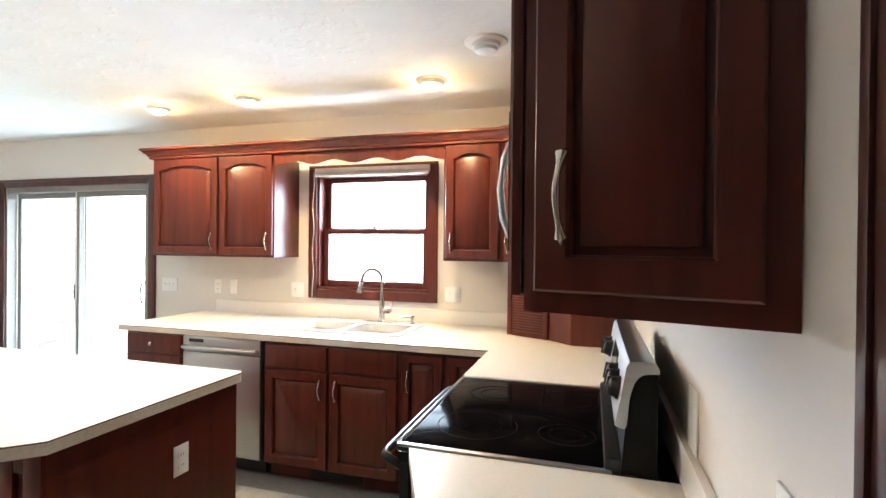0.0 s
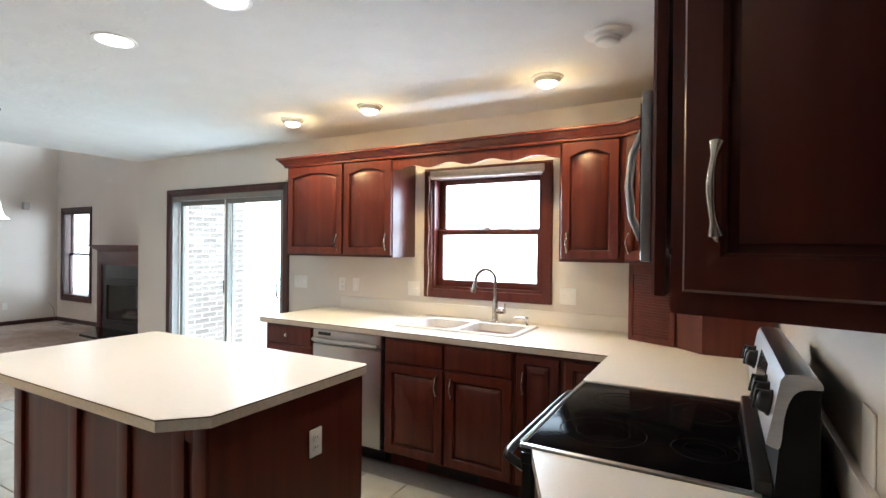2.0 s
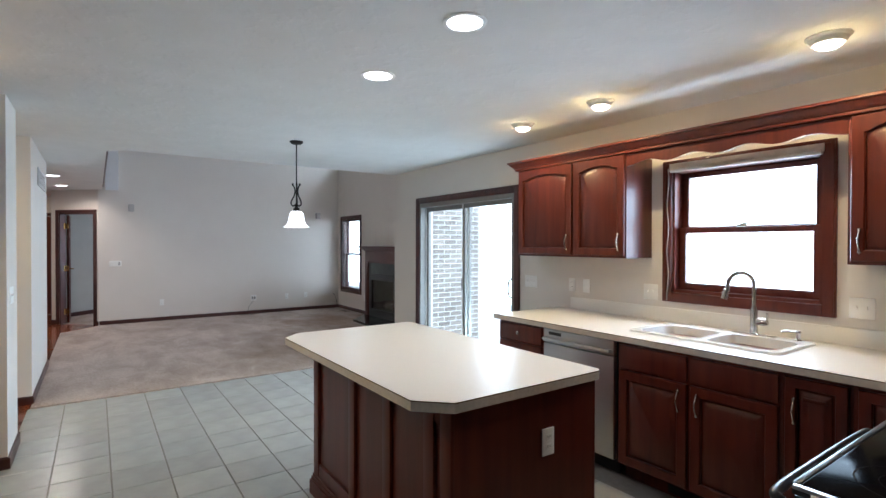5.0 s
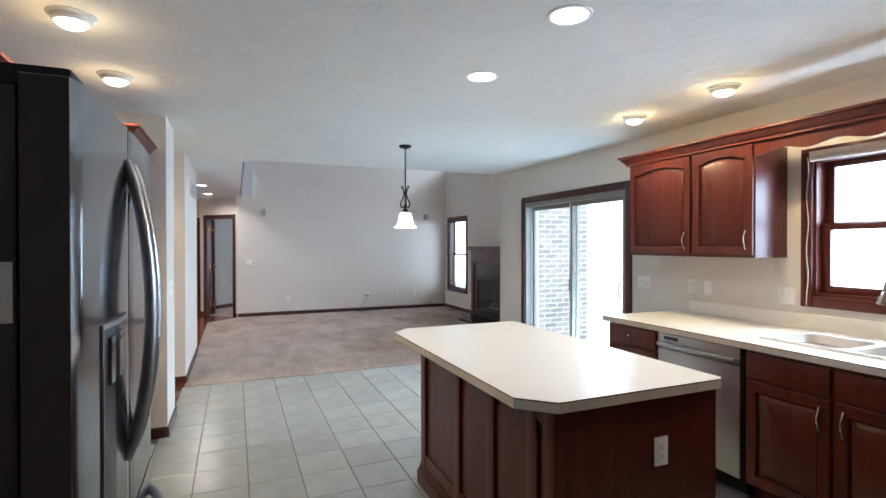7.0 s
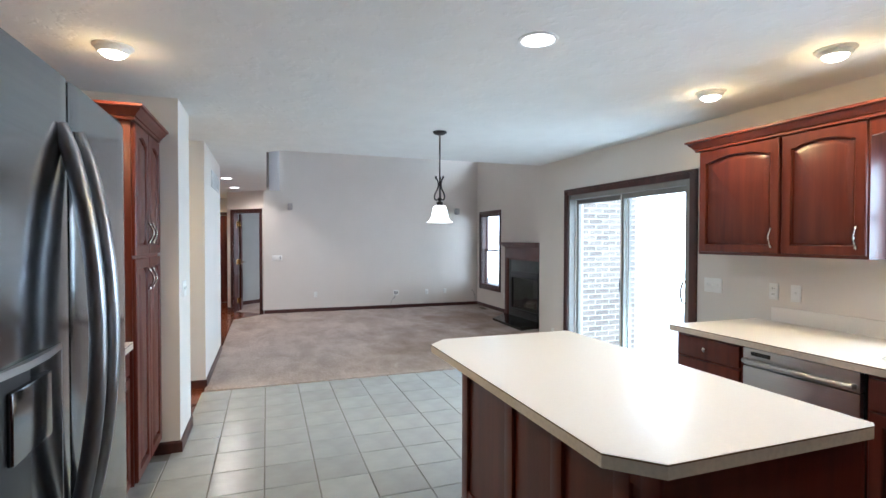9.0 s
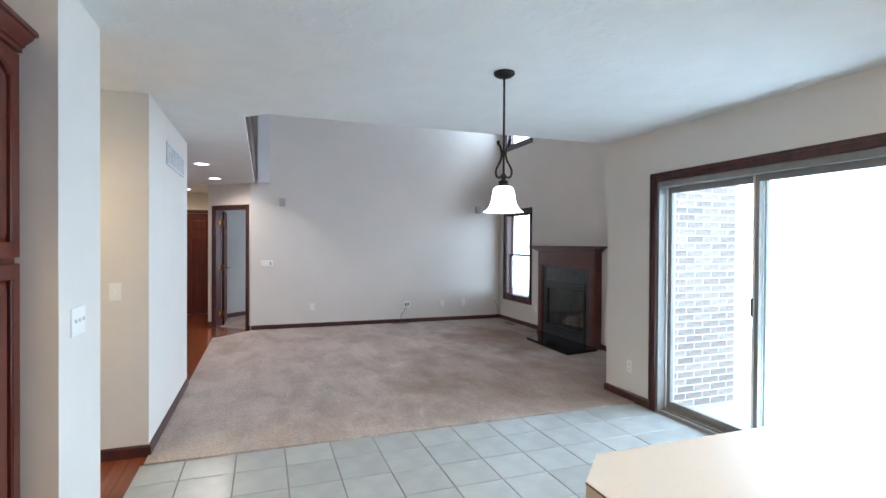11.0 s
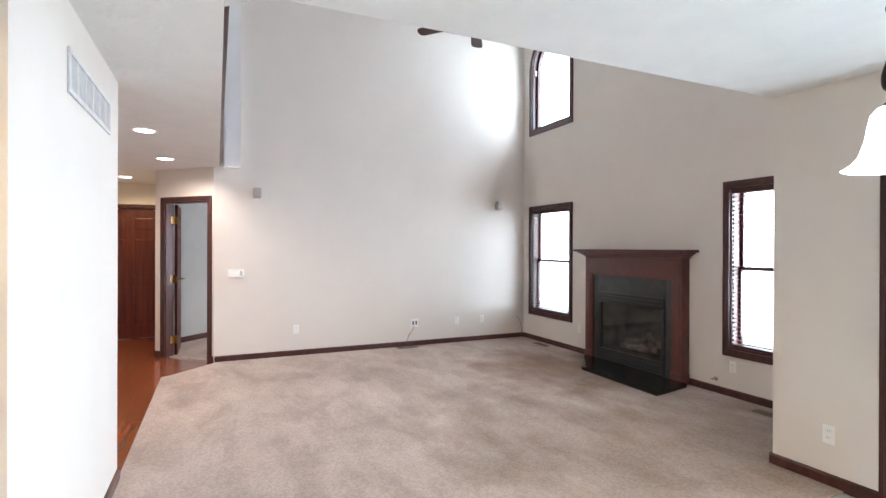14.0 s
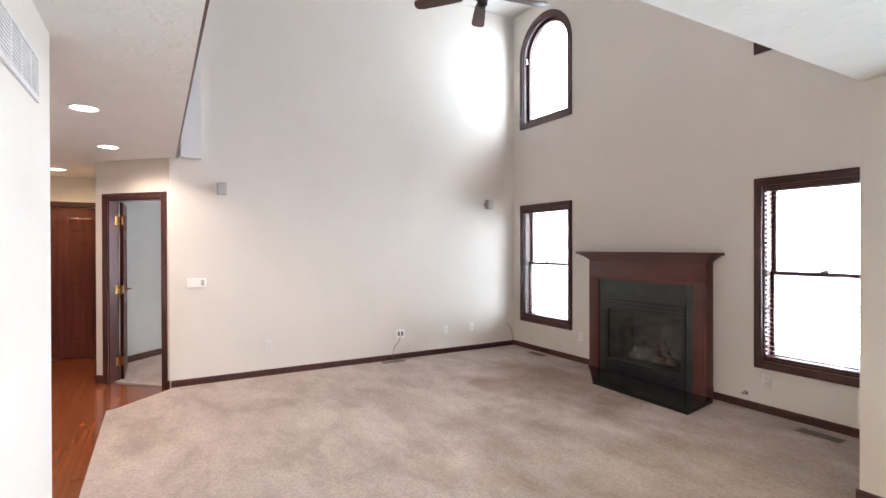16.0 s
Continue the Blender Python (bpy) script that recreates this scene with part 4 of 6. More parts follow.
# upper cabinets, north wall
UY = 4.125
c = thing("wall_cabinet", "cherry wall cabinet with two arched raised-panel doors", "cabinet", pose(-2.105, UY, UZ0), "wall cabinets")
body(c, 0, 1.115, NY - UY - 0.002, 0, UZ1 - UZ0)
cab_door(c, 0.016, 0.622, 0.018, UZ1 - UZ0 - 0.02, True, (0.582, 0.12))
cab_door(c, 0.642, 1.106, 0.018, UZ1 - UZ0 - 0.02, True, (1.066, 0.12))
c = thing("wall_cabinet", "cherry wall cabinet with one arched raised-panel door", "cabinet", pose(0.298, UY, UZ0), "wall cabinets")
body(c, 0, 0.40, NY - UY - 0.002, 0, UZ1 - UZ0)
cab_door(c, 0.016, 0.366, 0.018, UZ1 - UZ0 - 0.02, True, (0.056, 0.12))
# diagonal corner cabinet
c = thing("wall_cabinet", "diagonal cherry corner wall cabinet", "cabinet", pose(0.698, UY, UZ0, 0, 0, -38), "wall cabinets")
bm = B()
inv = pose(0.698, UY, UZ0, 0, 0, -38).inverted()
pts = [(0.698, UY), (1.10, 3.81), (EX - 0.001, 3.81), (EX - 0.001, NY - 0.001), (0.698, NY - 0.001)]
lo = [inv @ Vector((x, y, UZ0)) for x, y in pts]
prism(bm, [(p.x, p.y) for p in lo], UZ1 - UZ0, 0.0, "z")
part("body", bm, M_CHERRY, c)
cab_door(c, 0.02, 0.49, 0.018, UZ1 - UZ0 - 0.02, True, (0.06, 0.12))


def crown(name, pts, label, z=UZ1):
    """A stepped crown moulding swept along points, projecting to the right of the way it runs."""
    prof = [(0.0, -0.012), (0.024, -0.012), (0.024, 0.004), (0.032, 0.008), (0.036, 0.018), (0.056, 0.036), (0.062, 0.048), (0.074, 0.051), (0.074, 0.066), (0.0, 0.066)]
    bm = B()
    rows = []
    for i, p in enumerate(pts):
        p = Vector((*p, 0))
        d0 = (p - Vector((*pts[i - 1], 0))).normalized() if i else None
        d1 = (Vector((*pts[i + 1], 0)) - p).normalized() if i + 1 < len(pts) else None
        d0, d1 = d0 or d1, d1 or d0
        n0, n1 = Vector((d0.y, -d0.x, 0)), Vector((d1.y, -d1.x, 0))
        n = (n0 + n1).normalized()
        k = 1 / max(0.4, n.dot(n0))
        rows.append([bm.verts.new((p.x + n.x * o * k, p.y + n.y * o * k, z + h)) for o, h in prof])
    for a, b in zip(rows, rows[1:]):
        for k in range(len(prof)):
            bm.faces.new((a[k], a[(k + 1) % len(prof)], b[(k + 1) % len(prof)], b[k]))
    bm.faces.new(rows[0])
    bm.faces.new(rows[-1][::-1])
    return tagged(part(name, bm, M_CHERRY), label, "moulding")


crown("crown_moulding", [(-2.105, NY - 0.003), (-2.105, UY), (0.698, UY), (1.10, 3.81), (1.10, 3.07)], "stepped cherry crown moulding over the wall cabinets")

# scalloped valance over the window
v = thing("valance", "scalloped cherry valance between the wall cabinets", "valance", pose(-0.99, UY, 0))
bm = B()
n = 48
pts = [(0, UZ1)]
for k in range(n + 1):
    t = k / n
    pts.append((1.288 * t, 2.058 + 0.014 * math.cos(t * math.tau * 4.0 + math.pi)))
pts.append((1.288, UZ1))
prism(bm, pts, 0.0, 0.02)
part("board", bm, M_CHERRY, v)
# window glare on the wavy lower edge, put in as a pale bead
bm = B()
tube(bm, [(p[0], -0.001, p[1] - 0.001) for p in pts[8:-8]], 0.0035, 6)
part("edge_glare", bm, M_SHADE, v, "pale bead standing in for window glare along the lower edge")

# appliance garage in the corner, with a slatted roll front
g = thing("appliance_garage", "corner appliance garage with a slatted cherry roll-up door", "cabinet", pose(0.0, 0.0, 0.915))
bm = B()
gp = [(0.72, 4.19), (0.985, 4.06), (1.12, 3.93), (EX - 0.023, 3.93), (EX - 0.023, NY - 0.023), (0.72, NY - 0.023)]
prism(bm, gp, UZ0 - 0.915 - 0.002, 0.0, "z")
part("body", bm, M_CHERRY, g)
dx, dy = 0.265, -0.13
L = math.hypot(dx, dy)
ux, uy = dx / L, dy / L
for k in range(22):
    z = 0.035 + k * 0.0165
    bm = B()
    box(bm, 0.03, L - 0.03, -0.009, 0.001, z, z + 0.0145, bevel=0.003)
    part("slat", bm, M_CHERRY, g, "", True, pose(0.72, 4.19, 0, 0, 0, math.degrees(math.atan2(uy, ux))))
bm = B()
box(bm, 0.0, 0.03, -0.014, 0.001, 0, 0.46, bevel=0.003)
box(bm, L - 0.03, L, -0.014, 0.001, 0, 0.46, bevel=0.003)
box(bm, 0.03, L - 0.03, -0.014, 0.001, 0.0, 0.03, bevel=0.003)
box(bm, 0.03, L - 0.03, -0.014, 0.001, 0.40, 0.46, bevel=0.003)
part("frame", bm, M_CHERRY, g, "", True, pose(0.72, 4.19, 0, 0, 0, math.degrees(math.atan2(uy, ux))))

# wall cabinet over the near counter: its end is a door set a little askew
c = thing("wall_cabinet", "dark cherry wall cabinet with a raised-panel end door", "cabinet", pose(0, 0, UZ0), "wall cabinets")
bm = B()
prism(bm, [(1.137, 1.76), (EX - 0.001, 1.668), (EX - 0.001, 2.29), (1.13, 2.29)], UZ1 - UZ0, 0.0, "z")
part("body", bm, M_CHERRY, c)
ang = math.degrees(math.atan2(1.668 - 1.76, EX - 1.137))
holder = B()
box(holder, 0.0, math.hypot(EX - 1.138, 0.092), -0.004, 0.0, 0.0, UZ1 - UZ0)
part("end_panel", holder, M_CHERRY, c, "", True, pose(1.137, 1.76, 0, 0, 0, ang))
dm = pose(1.137, 1.758, 0, 0, 0, ang) @ pose(0, -0.004, 0)
cab_door(c, 0.022, 0.30, 0.032, UZ1 - UZ0 - 0.03, True, (0.066, 0.165), stile=0.052).matrix_basis = dm
fd = cab_door(c, 0.012, 0.50, 0.02, UZ1 - UZ0 - 0.02, True, None)
fd.matrix_basis = pose(1.128, 2.288, 0, 0, 0, -90)

# microwave over the stove, with a short cabinet above
c = thing("wall_cabinet", "short cherry wall cabinet above the microwave", "cabinet", WEST(1.11, 3.05, 1.86), "wall cabinets")
body(c, 0, 0.755, 0.345, 0, UZ1 - 1.86)
cab_door(c, 0.012, 0.37, 0.01, UZ1 - 1.86 - 0.015, False)
cab_door(c, 0.385, 0.743, 0.01, UZ1 - 1.86 - 0.015, False)
c = thing("wall_cabinet", "cherry wall cabinet between the microwave and the corner", "cabinet", WEST(1.11, 3.81, UZ0), "wall cabinets")
body(c, 0, 0.755, 0.345, 0, UZ1 - UZ0)
cab_door(c, 0.012, 0.37, 0.018, UZ1 - UZ0 - 0.02, True, (0.33, 0.12))
cab_door(c, 0.385, 0.743, 0.018, UZ1 - UZ0 - 0.02, True, (0.425, 0.12))
m = thing("microwave", "black and stainless over-the-range microwave", "microwave", WEST(1.05, 3.05, 1.435))
bm = B()
box(bm, 0.002, 0.753, 0.0, 0.40, 0, 0.42, bevel=0.004)
part("body", bm, M_BLACK, m)
bm = B()
box(bm, 0.002, 0.753, -0.026, -0.001, 0.0, 0.42, bevel=0.006)
md = part("door", bm, M_STEEL, m)
part("window", boxed(0.06, 0.50, -0.029, -0.024, 0.06, 0.36), M_BLACKGLASS, md, "dark glass", False)
part("control_panel", boxed(0.60, 0.745, -0.029, -0.024, 0.03, 0.39), M_BLACKGLASS, md, "black control panel", False)
bm = B()
tube(bm, [(0.55, -0.026, 0.05), (0.55, -0.05, 0.06), (0.55, -0.075, 0.12), (0.55, -0.085, 0.21), (0.55, -0.075, 0.30), (0.55, -0.05, 0.36), (0.55, -0.026, 0.37)], 0.011, 10)
part("handle", bm, M_STEEL, md, "curved stainless handle")
bm = B()
for k in range(12):
    box(bm, 0.05 + k * 0.055, 0.09 + k * 0.055, -0.028, -0.024, 0.395, 0.402)
part("vent_slots", bm, M_BLACK, md, "", False)

# stove
s = thing("stove", "stainless electric range with black glass cooktop", "stove", WEST(0.745, 3.08))
SW = 0.765
bm = B()
box(bm, 0.004, SW - 0.004, 0.0, 0.60, 0.02, 0.895)
part("body", bm, M_MATTEBLACK, s, "charcoal painted side panels", False)
bm = B()
box(bm, 0.0, SW, -0.035, 0.60, 0.895, 0.914, bevel=0.006)
part("cooktop_rim", bm, M_BLACK, s, "black cooktop rim")
for x in (-0.004, SW - 0.014):
    bm = B()
    box(bm, x, x + 0.018, -0.033, 0.54, 0.910, 0.919, bevel=0.003)
    part("side_trim", bm, M_STEEL, s, "stainless trim strip")
bm = B()
box(bm, 0.0142, SW - 0.0142, -0.040, -0.024, 0.906, 0.919, bevel=0.004)
part("front_trim", bm, M_BLACK, s, "black front trim strip")
bm = B()
box(bm, 0.016, SW - 0.016, -0.022, 0.53, 0.908, 0.918, bevel=0.003)
ct = part("cooktop", bm, M_BLACKGLASS, s, "black ceramic glass")


def ring_print(x, y, r):
    bm = B()
    for r0, r1 in ((r, r - 0.004), (r * 0.62, r * 0.62 - 0.002)):
        lathe(bm, [(r0, 0.9181), (r0, 0.9186), (r1, 0.9186), (r1, 0.9181)], 40, x, y, cap=False)
    part("burner_ring", bm, M_RING, ct, "grey printed burner ring", False)


for x, y, r in ((0.55, 0.15, 0.125), (0.21, 0.15, 0.10), (0.55, 0.42, 0.085), (0.21, 0.42, 0.115)):
    ring_print(x, y, r)
bm = B()
box(bm, 0.01, SW - 0.01, -0.03, -0.001, 0.20, 0.86, bevel=0.006)
od = part("oven_door", bm, M_BLACK, s, "black oven door")
part("oven_window", boxed(0.12, SW - 0.12, -0.034, -0.029, 0.36, 0.70), M_BLACKGLASS, od, "dark oven glass", False)
bm = B()
tube(bm, smoothed([(0.03, -0.03, 0.842), (0.025, -0.068, 0.862), (0.05, -0.084, 0.868), (0.20, -0.088, 0.869), (SW - 0.20, -0.088, 0.869), (SW - 0.05, -0.084, 0.868), (SW - 0.025, -0.068, 0.862), (SW - 0.03, -0.03, 0.842)]), 0.013, 10)
part("handle", bm, M_BLACK, od, "dark stainless oven handle")
part("door_top", boxed(0.012, SW - 0.012, -0.032, -0.002, 0.861, 0.89), M_BLACK, od, "", False)
bm = B()
box(bm, 0.01, SW - 0.01, -0.028, -0.001, 0.04, 0.185, bevel=0.006)
part("drawer", bm, M_STEEL, s, "stainless storage drawer")
bm = B()
prism(bm, [(0.560, 0.905), (0.645, 0.905), (0.645, 1.172), (0.615, 1.170), (0.590, 1.150), (0.578, 1.105), (0.572, 1.045)], 0.004, SW - 0.004, "x")
part("backguard_housing", bm, M_MATTEBLACK, s, "black backguard housing", True)
bm = B()
a0, b0, a1, b1 = 0.545, 1.035, 0.575, 1.190
shell = smoothed([(a0, b0, 0), (a0 + 0.014, b0 + 0.075, 0), (a1 - 0.004, b1 - 0.010, 0)], 3) + smoothed([(a1 + 0.004, b1 + 0.003, 0), (0.605, b1 + 0.006, 0), (0.636, b1 + 0.002, 0), (0.647, b1 - 0.012, 0)], 3)
under = smoothed([(0.647, b1 - 0.022, 0), (0.612, b1 - 0.026, 0), (0.592, b1 - 0.045, 0), (0.579, b1 - 0.090, 0), (0.572, b0 - 0.002, 0), (a0 + 0.012, b0 - 0.006, 0)], 3)
prism(bm, [(q.x, q.y) for q in shell + under], -0.003, SW + 0.003, "x")
bg = part("control_panel", bm, M_STEEL, s, "stainless slanted control panel")
tilt = math.degrees(math.atan2(a1 - a0, b1 - b0))
for x in (0.075, 0.165, 0.525, 0.608, 0.69):
    bm = B()
    lathe(bm, [(0.031, 0.0), (0.031, 0.005), (0.027, 0.009), (0.025, 0.022), (0.021, 0.028), (0.012, 0.031)], 24)
    box(bm, -0.005, 0.005, -0.024, 0.024, 0.020, 0.036, bevel=0.003)
    part("knob", bm, M_BLACK, bg, "black burner knob", True, pose(x, 0.560, 1.108, 90 - tilt, 0, 0))
part("display", boxed(-0.11, 0.11, -0.003, 0.003, -0.05, 0.05), M_DISPLAY, bg, "dark oven display", False, pose(0.38, 0.5595, 1.112, -tilt, 0, 0))
bm = B()
box(bm, 0.004, SW - 0.004, 0.522, 0.562, 0.905, 0.948, bevel=0.012)
part("rear_rim", bm, M_BLACK, s)

# island
isl = thing("island", "dark cherry kitchen island with framed panels", "island", pose(-0.95, 2.44, 0))
X0, X1, Y0, Y1 = -0.69, 0.69, -0.39, 0.39
part("body", boxed(X0, X1, Y0, Y1, 0.0, 0.873), M_CHERRY, isl, "", False)
for side, w, m in (("south", X1 - X0, pose(X0, Y0, 0)), ("west", Y1 - Y0, pose(X0, Y1, 0, 0, 0, -90)), ("north", X1 - X0, pose(X1, Y1, 0, 0, 0, 180))):
    n = 6 if side != "west" else 3
    for c0 in ([0.0, 0.49, 0.855, 1.195, w - 0.07] if side == "south" else [k * (w - 0.07) / n for k in range(n + 1)]):
        bm = B()
        box(bm, c0, c0 + 0.07, -0.016, 0.0, 0.125, 0.872, bevel=0.003)
        part("stile", bm, M_CHERRY, isl, "", True, m)
    for z_0, z_1 in ((0.80, 0.872), (0.125, 0.20)):
        bm = B()
        box(bm, 0.07, w - 0.07, -0.0125, 0.0, z_0, z_1, bevel=0.003)
        part("rail", bm, M_CHERRY, isl, "", True, m)
bm = B()
for d, z_0, z_1 in ((0.030, 0.0, 0.085), (0.022, 0.085, 0.105), (0.016, 0.105, 0.124)):
    for q in ((X0 - d, X1 + 0.004, Y0 - d, Y0), (X0 - d, X0, Y0, Y1), (X0 - d, X1 + 0.004, Y1, Y1 + d)):
        box(bm, *q, z_0, z_1)
part("base_moulding", bm, M_CHERRY, isl, "", False)
ch = 0.115
slab("island_countertop", [(-1.91 + ch, 1.915), (-0.228 - ch, 1.915), (-0.228, 1.915 + ch), (-0.228, 2.83), (-0.245, 2.855), (-1.89, 2.855), (-1.91, 2.835), (-1.91, 1.915 + ch)], "cream laminate island top with clipped corners", z0=0.8735)


def plate(name, m, gangs=1, kind="outlet", label="", w=None, h=0.115):
    """A wall plate facing -y with its outlets or toggles."""
    o = thing(name, label or "white wall outlet plate", "switch" if kind == "switch" else "outlet", m)
    w = w or 0.070 + 0.046 * (gangs - 1)
    bm = B()
    box(bm, -w / 2, w / 2, -0.006, -0.0005, -h / 2, h / 2, bevel=0.003)
    part("cover_plate", bm, M_WHITE, o)
    for k in range(gangs):
        x = (k - (gangs - 1) / 2) * 0.046
        if kind == "outlet":
            for z in (-0.02, 0.02):
                bm = B()
                box(bm, x - 0.016, x + 0.016, -0.0085, -0.005, z - 0.013, z + 0.013, bevel=0.003)
                soc = part("socket", bm, M_WHITE, o)
                bm = B()
                box(bm, x - 0.007, x - 0.005, -0.0092, -0.008, z - 0.003, z + 0.007)
                box(bm, x + 0.005, x + 0.007, -0.0092, -0.008, z - 0.003, z + 0.006)
                part("slot", bm, M_SLOT, soc, "", False)
        elif kind == "media":
            part("jack", boxed(x - 0.013, x + 0.013, -0.0085, -0.005, -0.028, 0.028), M_SLOT, o, "dark jack insert", False)
        elif kind == "switch":
            bm = B()
            box(bm, x - 0.005, x + 0.005, -0.016, -0.005, -0.004, 0.012, bevel=0.002)
            part("toggle", bm, M_WHITE, o)
    return o


for x, z, gn, kd in ((-2.262, 1.122, 3, "switch"), (-1.755, 1.122, 1, "outlet"), (-1.60, 1.122, 1, "switch"), (-0.995, 1.12, 2, "switch"), (0.275, 1.128, 2, "switch")):
    plate("wall_outlet" if kd == "outlet" else "light_switch", pose(x, NY, z), gn, kd, "white %s plate over the kitchen counter" % ("outlet" if kd == "outlet" else "switch"))
plate("wall_outlet", pose(-0.26 + 0.0005, 2.535, 0.652, 0, 0, 90), 1, "outlet", "white outlet on the island end")
plate("blank_plate", pose(EX, 2.26, 1.085, 0, 0, -90), 1, "blank", "tall blank white cover plate on the stove wall", 0.09, 0.145)
plate("wall_outlet", pose(EX, 1.69, 1.13, 0, 0, -90), 1, "outlet", "white outlet on the stove wall")
plate("light_switch", pose(-3.295, 0.506, 1.123, 0, 0, 180), 3, "switch", "triple white switch plate on the wall end")
plate("light_switch", pose(-4.683, 0.305, 1.121, 0, 0, 90), 1, "switch", "white switch plate by the passage")
plate("wall_outlet", pose(-4.611, NY, 0.319), 1, "outlet", "white outlet beside the patio door")
for y, z in ((2.016, 0.36), (4.399, 0.338), (4.825, 0.345)):
    plate("wall_outlet", pose(WX, y, z, 0, 0, 90), 1, "outlet", "white outlet low on the long wall")
plate("wall_outlet", pose(WX, 3.703, 0.345, 0, 0, 90), 2, "media", "larger white media plate with a cable")
plate("wall_outlet", pose(-6.048, LY, 0.30), 1, "outlet", "white outlet under the living room window")
plate("wall_outlet", pose(-8.28, LY, 0.345), 1, "outlet", "white outlet beside the fireplace")

# door casing and closed door at the end of the stove wall
dr = thing("door_1", "dark wooden door and casing at the end of the stove wall", "door", pose(EX, 1.425, 0, 0, 0, -90))
dr["kind"] = "structure"
bm = B()
casing(bm, 0.0, 0.82, 0, 2.04, 0.075, -0.001, sill=False)
part("door_casing", bm, M_TRIM, dr)
bm = B()
box(bm, 0.001, 0.819, -0.012, -0.001, 0.01, 2.039)
part("door_leaf", bm, M_TRIM, dr)

# fridge, pantry and the counter between them, fronts towards +y
NORTH = lambda x, y, z=0: pose(x, y, z, 0, 0, 180)
fr = thing("refrigerator", "stainless french-door refrigerator with dark grey sides", "refrigerator", NORTH(0.055, 0.715))
FW, FH = 0.935, 1.79
bm = B()
box(bm, 0.004, FW - 0.004, 0.104, 0.86, 0.03, 1.768, bevel=0.006)
part("body", bm, M_CHARCOAL, fr, "charcoal side panels")


def fridge_door(x0, x1, z0, z1, name="door"):
    """A slightly bulging door front."""
    bm = B()
    n = 18
    prof = []
    for k in range(n + 1):
        t = k / n
        x = x0 + (x1 - x0) * t
        g = (x - FW / 2) / (FW / 2)
        prof.append((x, 0.010 * g * g + 0.006 * abs(g) ** 8 + (0.004 if k in (0, n) else 0)))
    prism(bm, prof + [(x1, 0.098), (x0, 0.098)], z1, z0, "z")
    return part(name, bm, M_DARKSTEEL, fr)


dl = fridge_door(0.0, FW / 2 - 0.004, 0.72, FH)
part("door_side", boxed(-0.002, 0.0005, 0.021, 0.098, 0.722, FH - 0.002), M_DOORSIDE, dl, "dark painted door side", False)
drr = fridge_door(FW / 2 + 0.004, FW, 0.72, FH)
dd = fridge_door(0.0, FW, 0.08, 0.71, "freezer_drawer")
for d_, hx, sgn in ((dl, FW / 2 - 0.045, -1), (drr, FW / 2 + 0.045, 1)):
    bm = B()
    pts = [(hx + sgn * 0.0, 0.0 - 0.060 * math.sin(math.pi * t) ** 0.7 + 0.004, 0.885 + 0.81 * t) for t in [k / 16 for k in range(17)]]
    tube(bm, pts, 0.0155, 10)
    part("handle", bm, M_HANDLE, d_, "long bowed stainless handle")
bm = B()
tube(bm, [(FW / 2 + (t - 0.5) * 0.72, -0.075 * math.sin(math.pi * t) ** 0.7 + 0.006, 0.62) for t in [k / 16 for k in range(17)]], 0.0155, 10)
part("handle", bm, M_HANDLE, dd, "long bowed drawer handle")
bm = B()
box(bm, 0.165, 0.410, 0.0015, 0.012, 0.745, 1.275, bevel=0.003)
disp = part("dispenser", bm, M_BLACK, dl, "black ice and water dispenser recess")
bm = B()
for q in ((0.157, 0.165, 0.74, 1.285), (0.410, 0.418, 0.74, 1.285), (0.165, 0.410, 0.737, 0.745)):
    box(bm, q[0], q[1], 0.0, 0.012, q[2], q[3], bevel=0.002)
part("bezel", bm, M_HANDLE, disp, "slim steel bezel")
bm = B()
box(bm, 0.205, 0.350, -0.007, 0.003, 1.140, 1.252, bevel=0.004)
part("paddle", bm, M_DARKSTEEL, disp, "grey dispenser paddle")
bm = B()
prism(bm, [(0.157, 0.006), (0.160, 0.000), (0.250, -0.010), (0.330, -0.010), (0.415, 0.000), (0.418, 0.006)], 1.288, 1.276, "z")
part("dispenser_lip", bm, M_STEEL, disp, "projecting stainless lip")
bm = B()
box(bm, 0.180, 0.395, -0.006, 0.004, 0.747, 0.760, bevel=0.002)
part("drip_tray", bm, M_HANDLE, disp, "grey drip tray")
for x in (0.06, FW - 0.06):
    bm = B()
    box(bm, x - 0.05, x + 0.05, 0.02, 0.16, 1.770, 1.81, bevel=0.008)
    part("hinge_cover", bm, M_BLACK, fr, "black hinge cover")
part("kick_grille", boxed(0.02, FW - 0.02, 0.06, 0.08, 0.0, 0.07), M_BLACK, fr, "", False)
nt = thing("note_sheet", "printed paper sheet stuck on the fridge side", "paper", pose(0.0515, 0.495, 1.379, 0, 0, 90))
part("paper", boxed(-0.06, 0.11, -0.0015, -0.0005, -0.057, 0.057), M_PAPER, nt, "", False)
bm = B()
for k in range(9):
    box(bm, -0.045, 0.05 + 0.045 * ((k * 7) % 5) / 5, -0.002, -0.0014, 0.041 - k * 0.0105, 0.044 - k * 0.0105)
part("text_lines", bm, M_INK, nt, "grey lines of print", False)

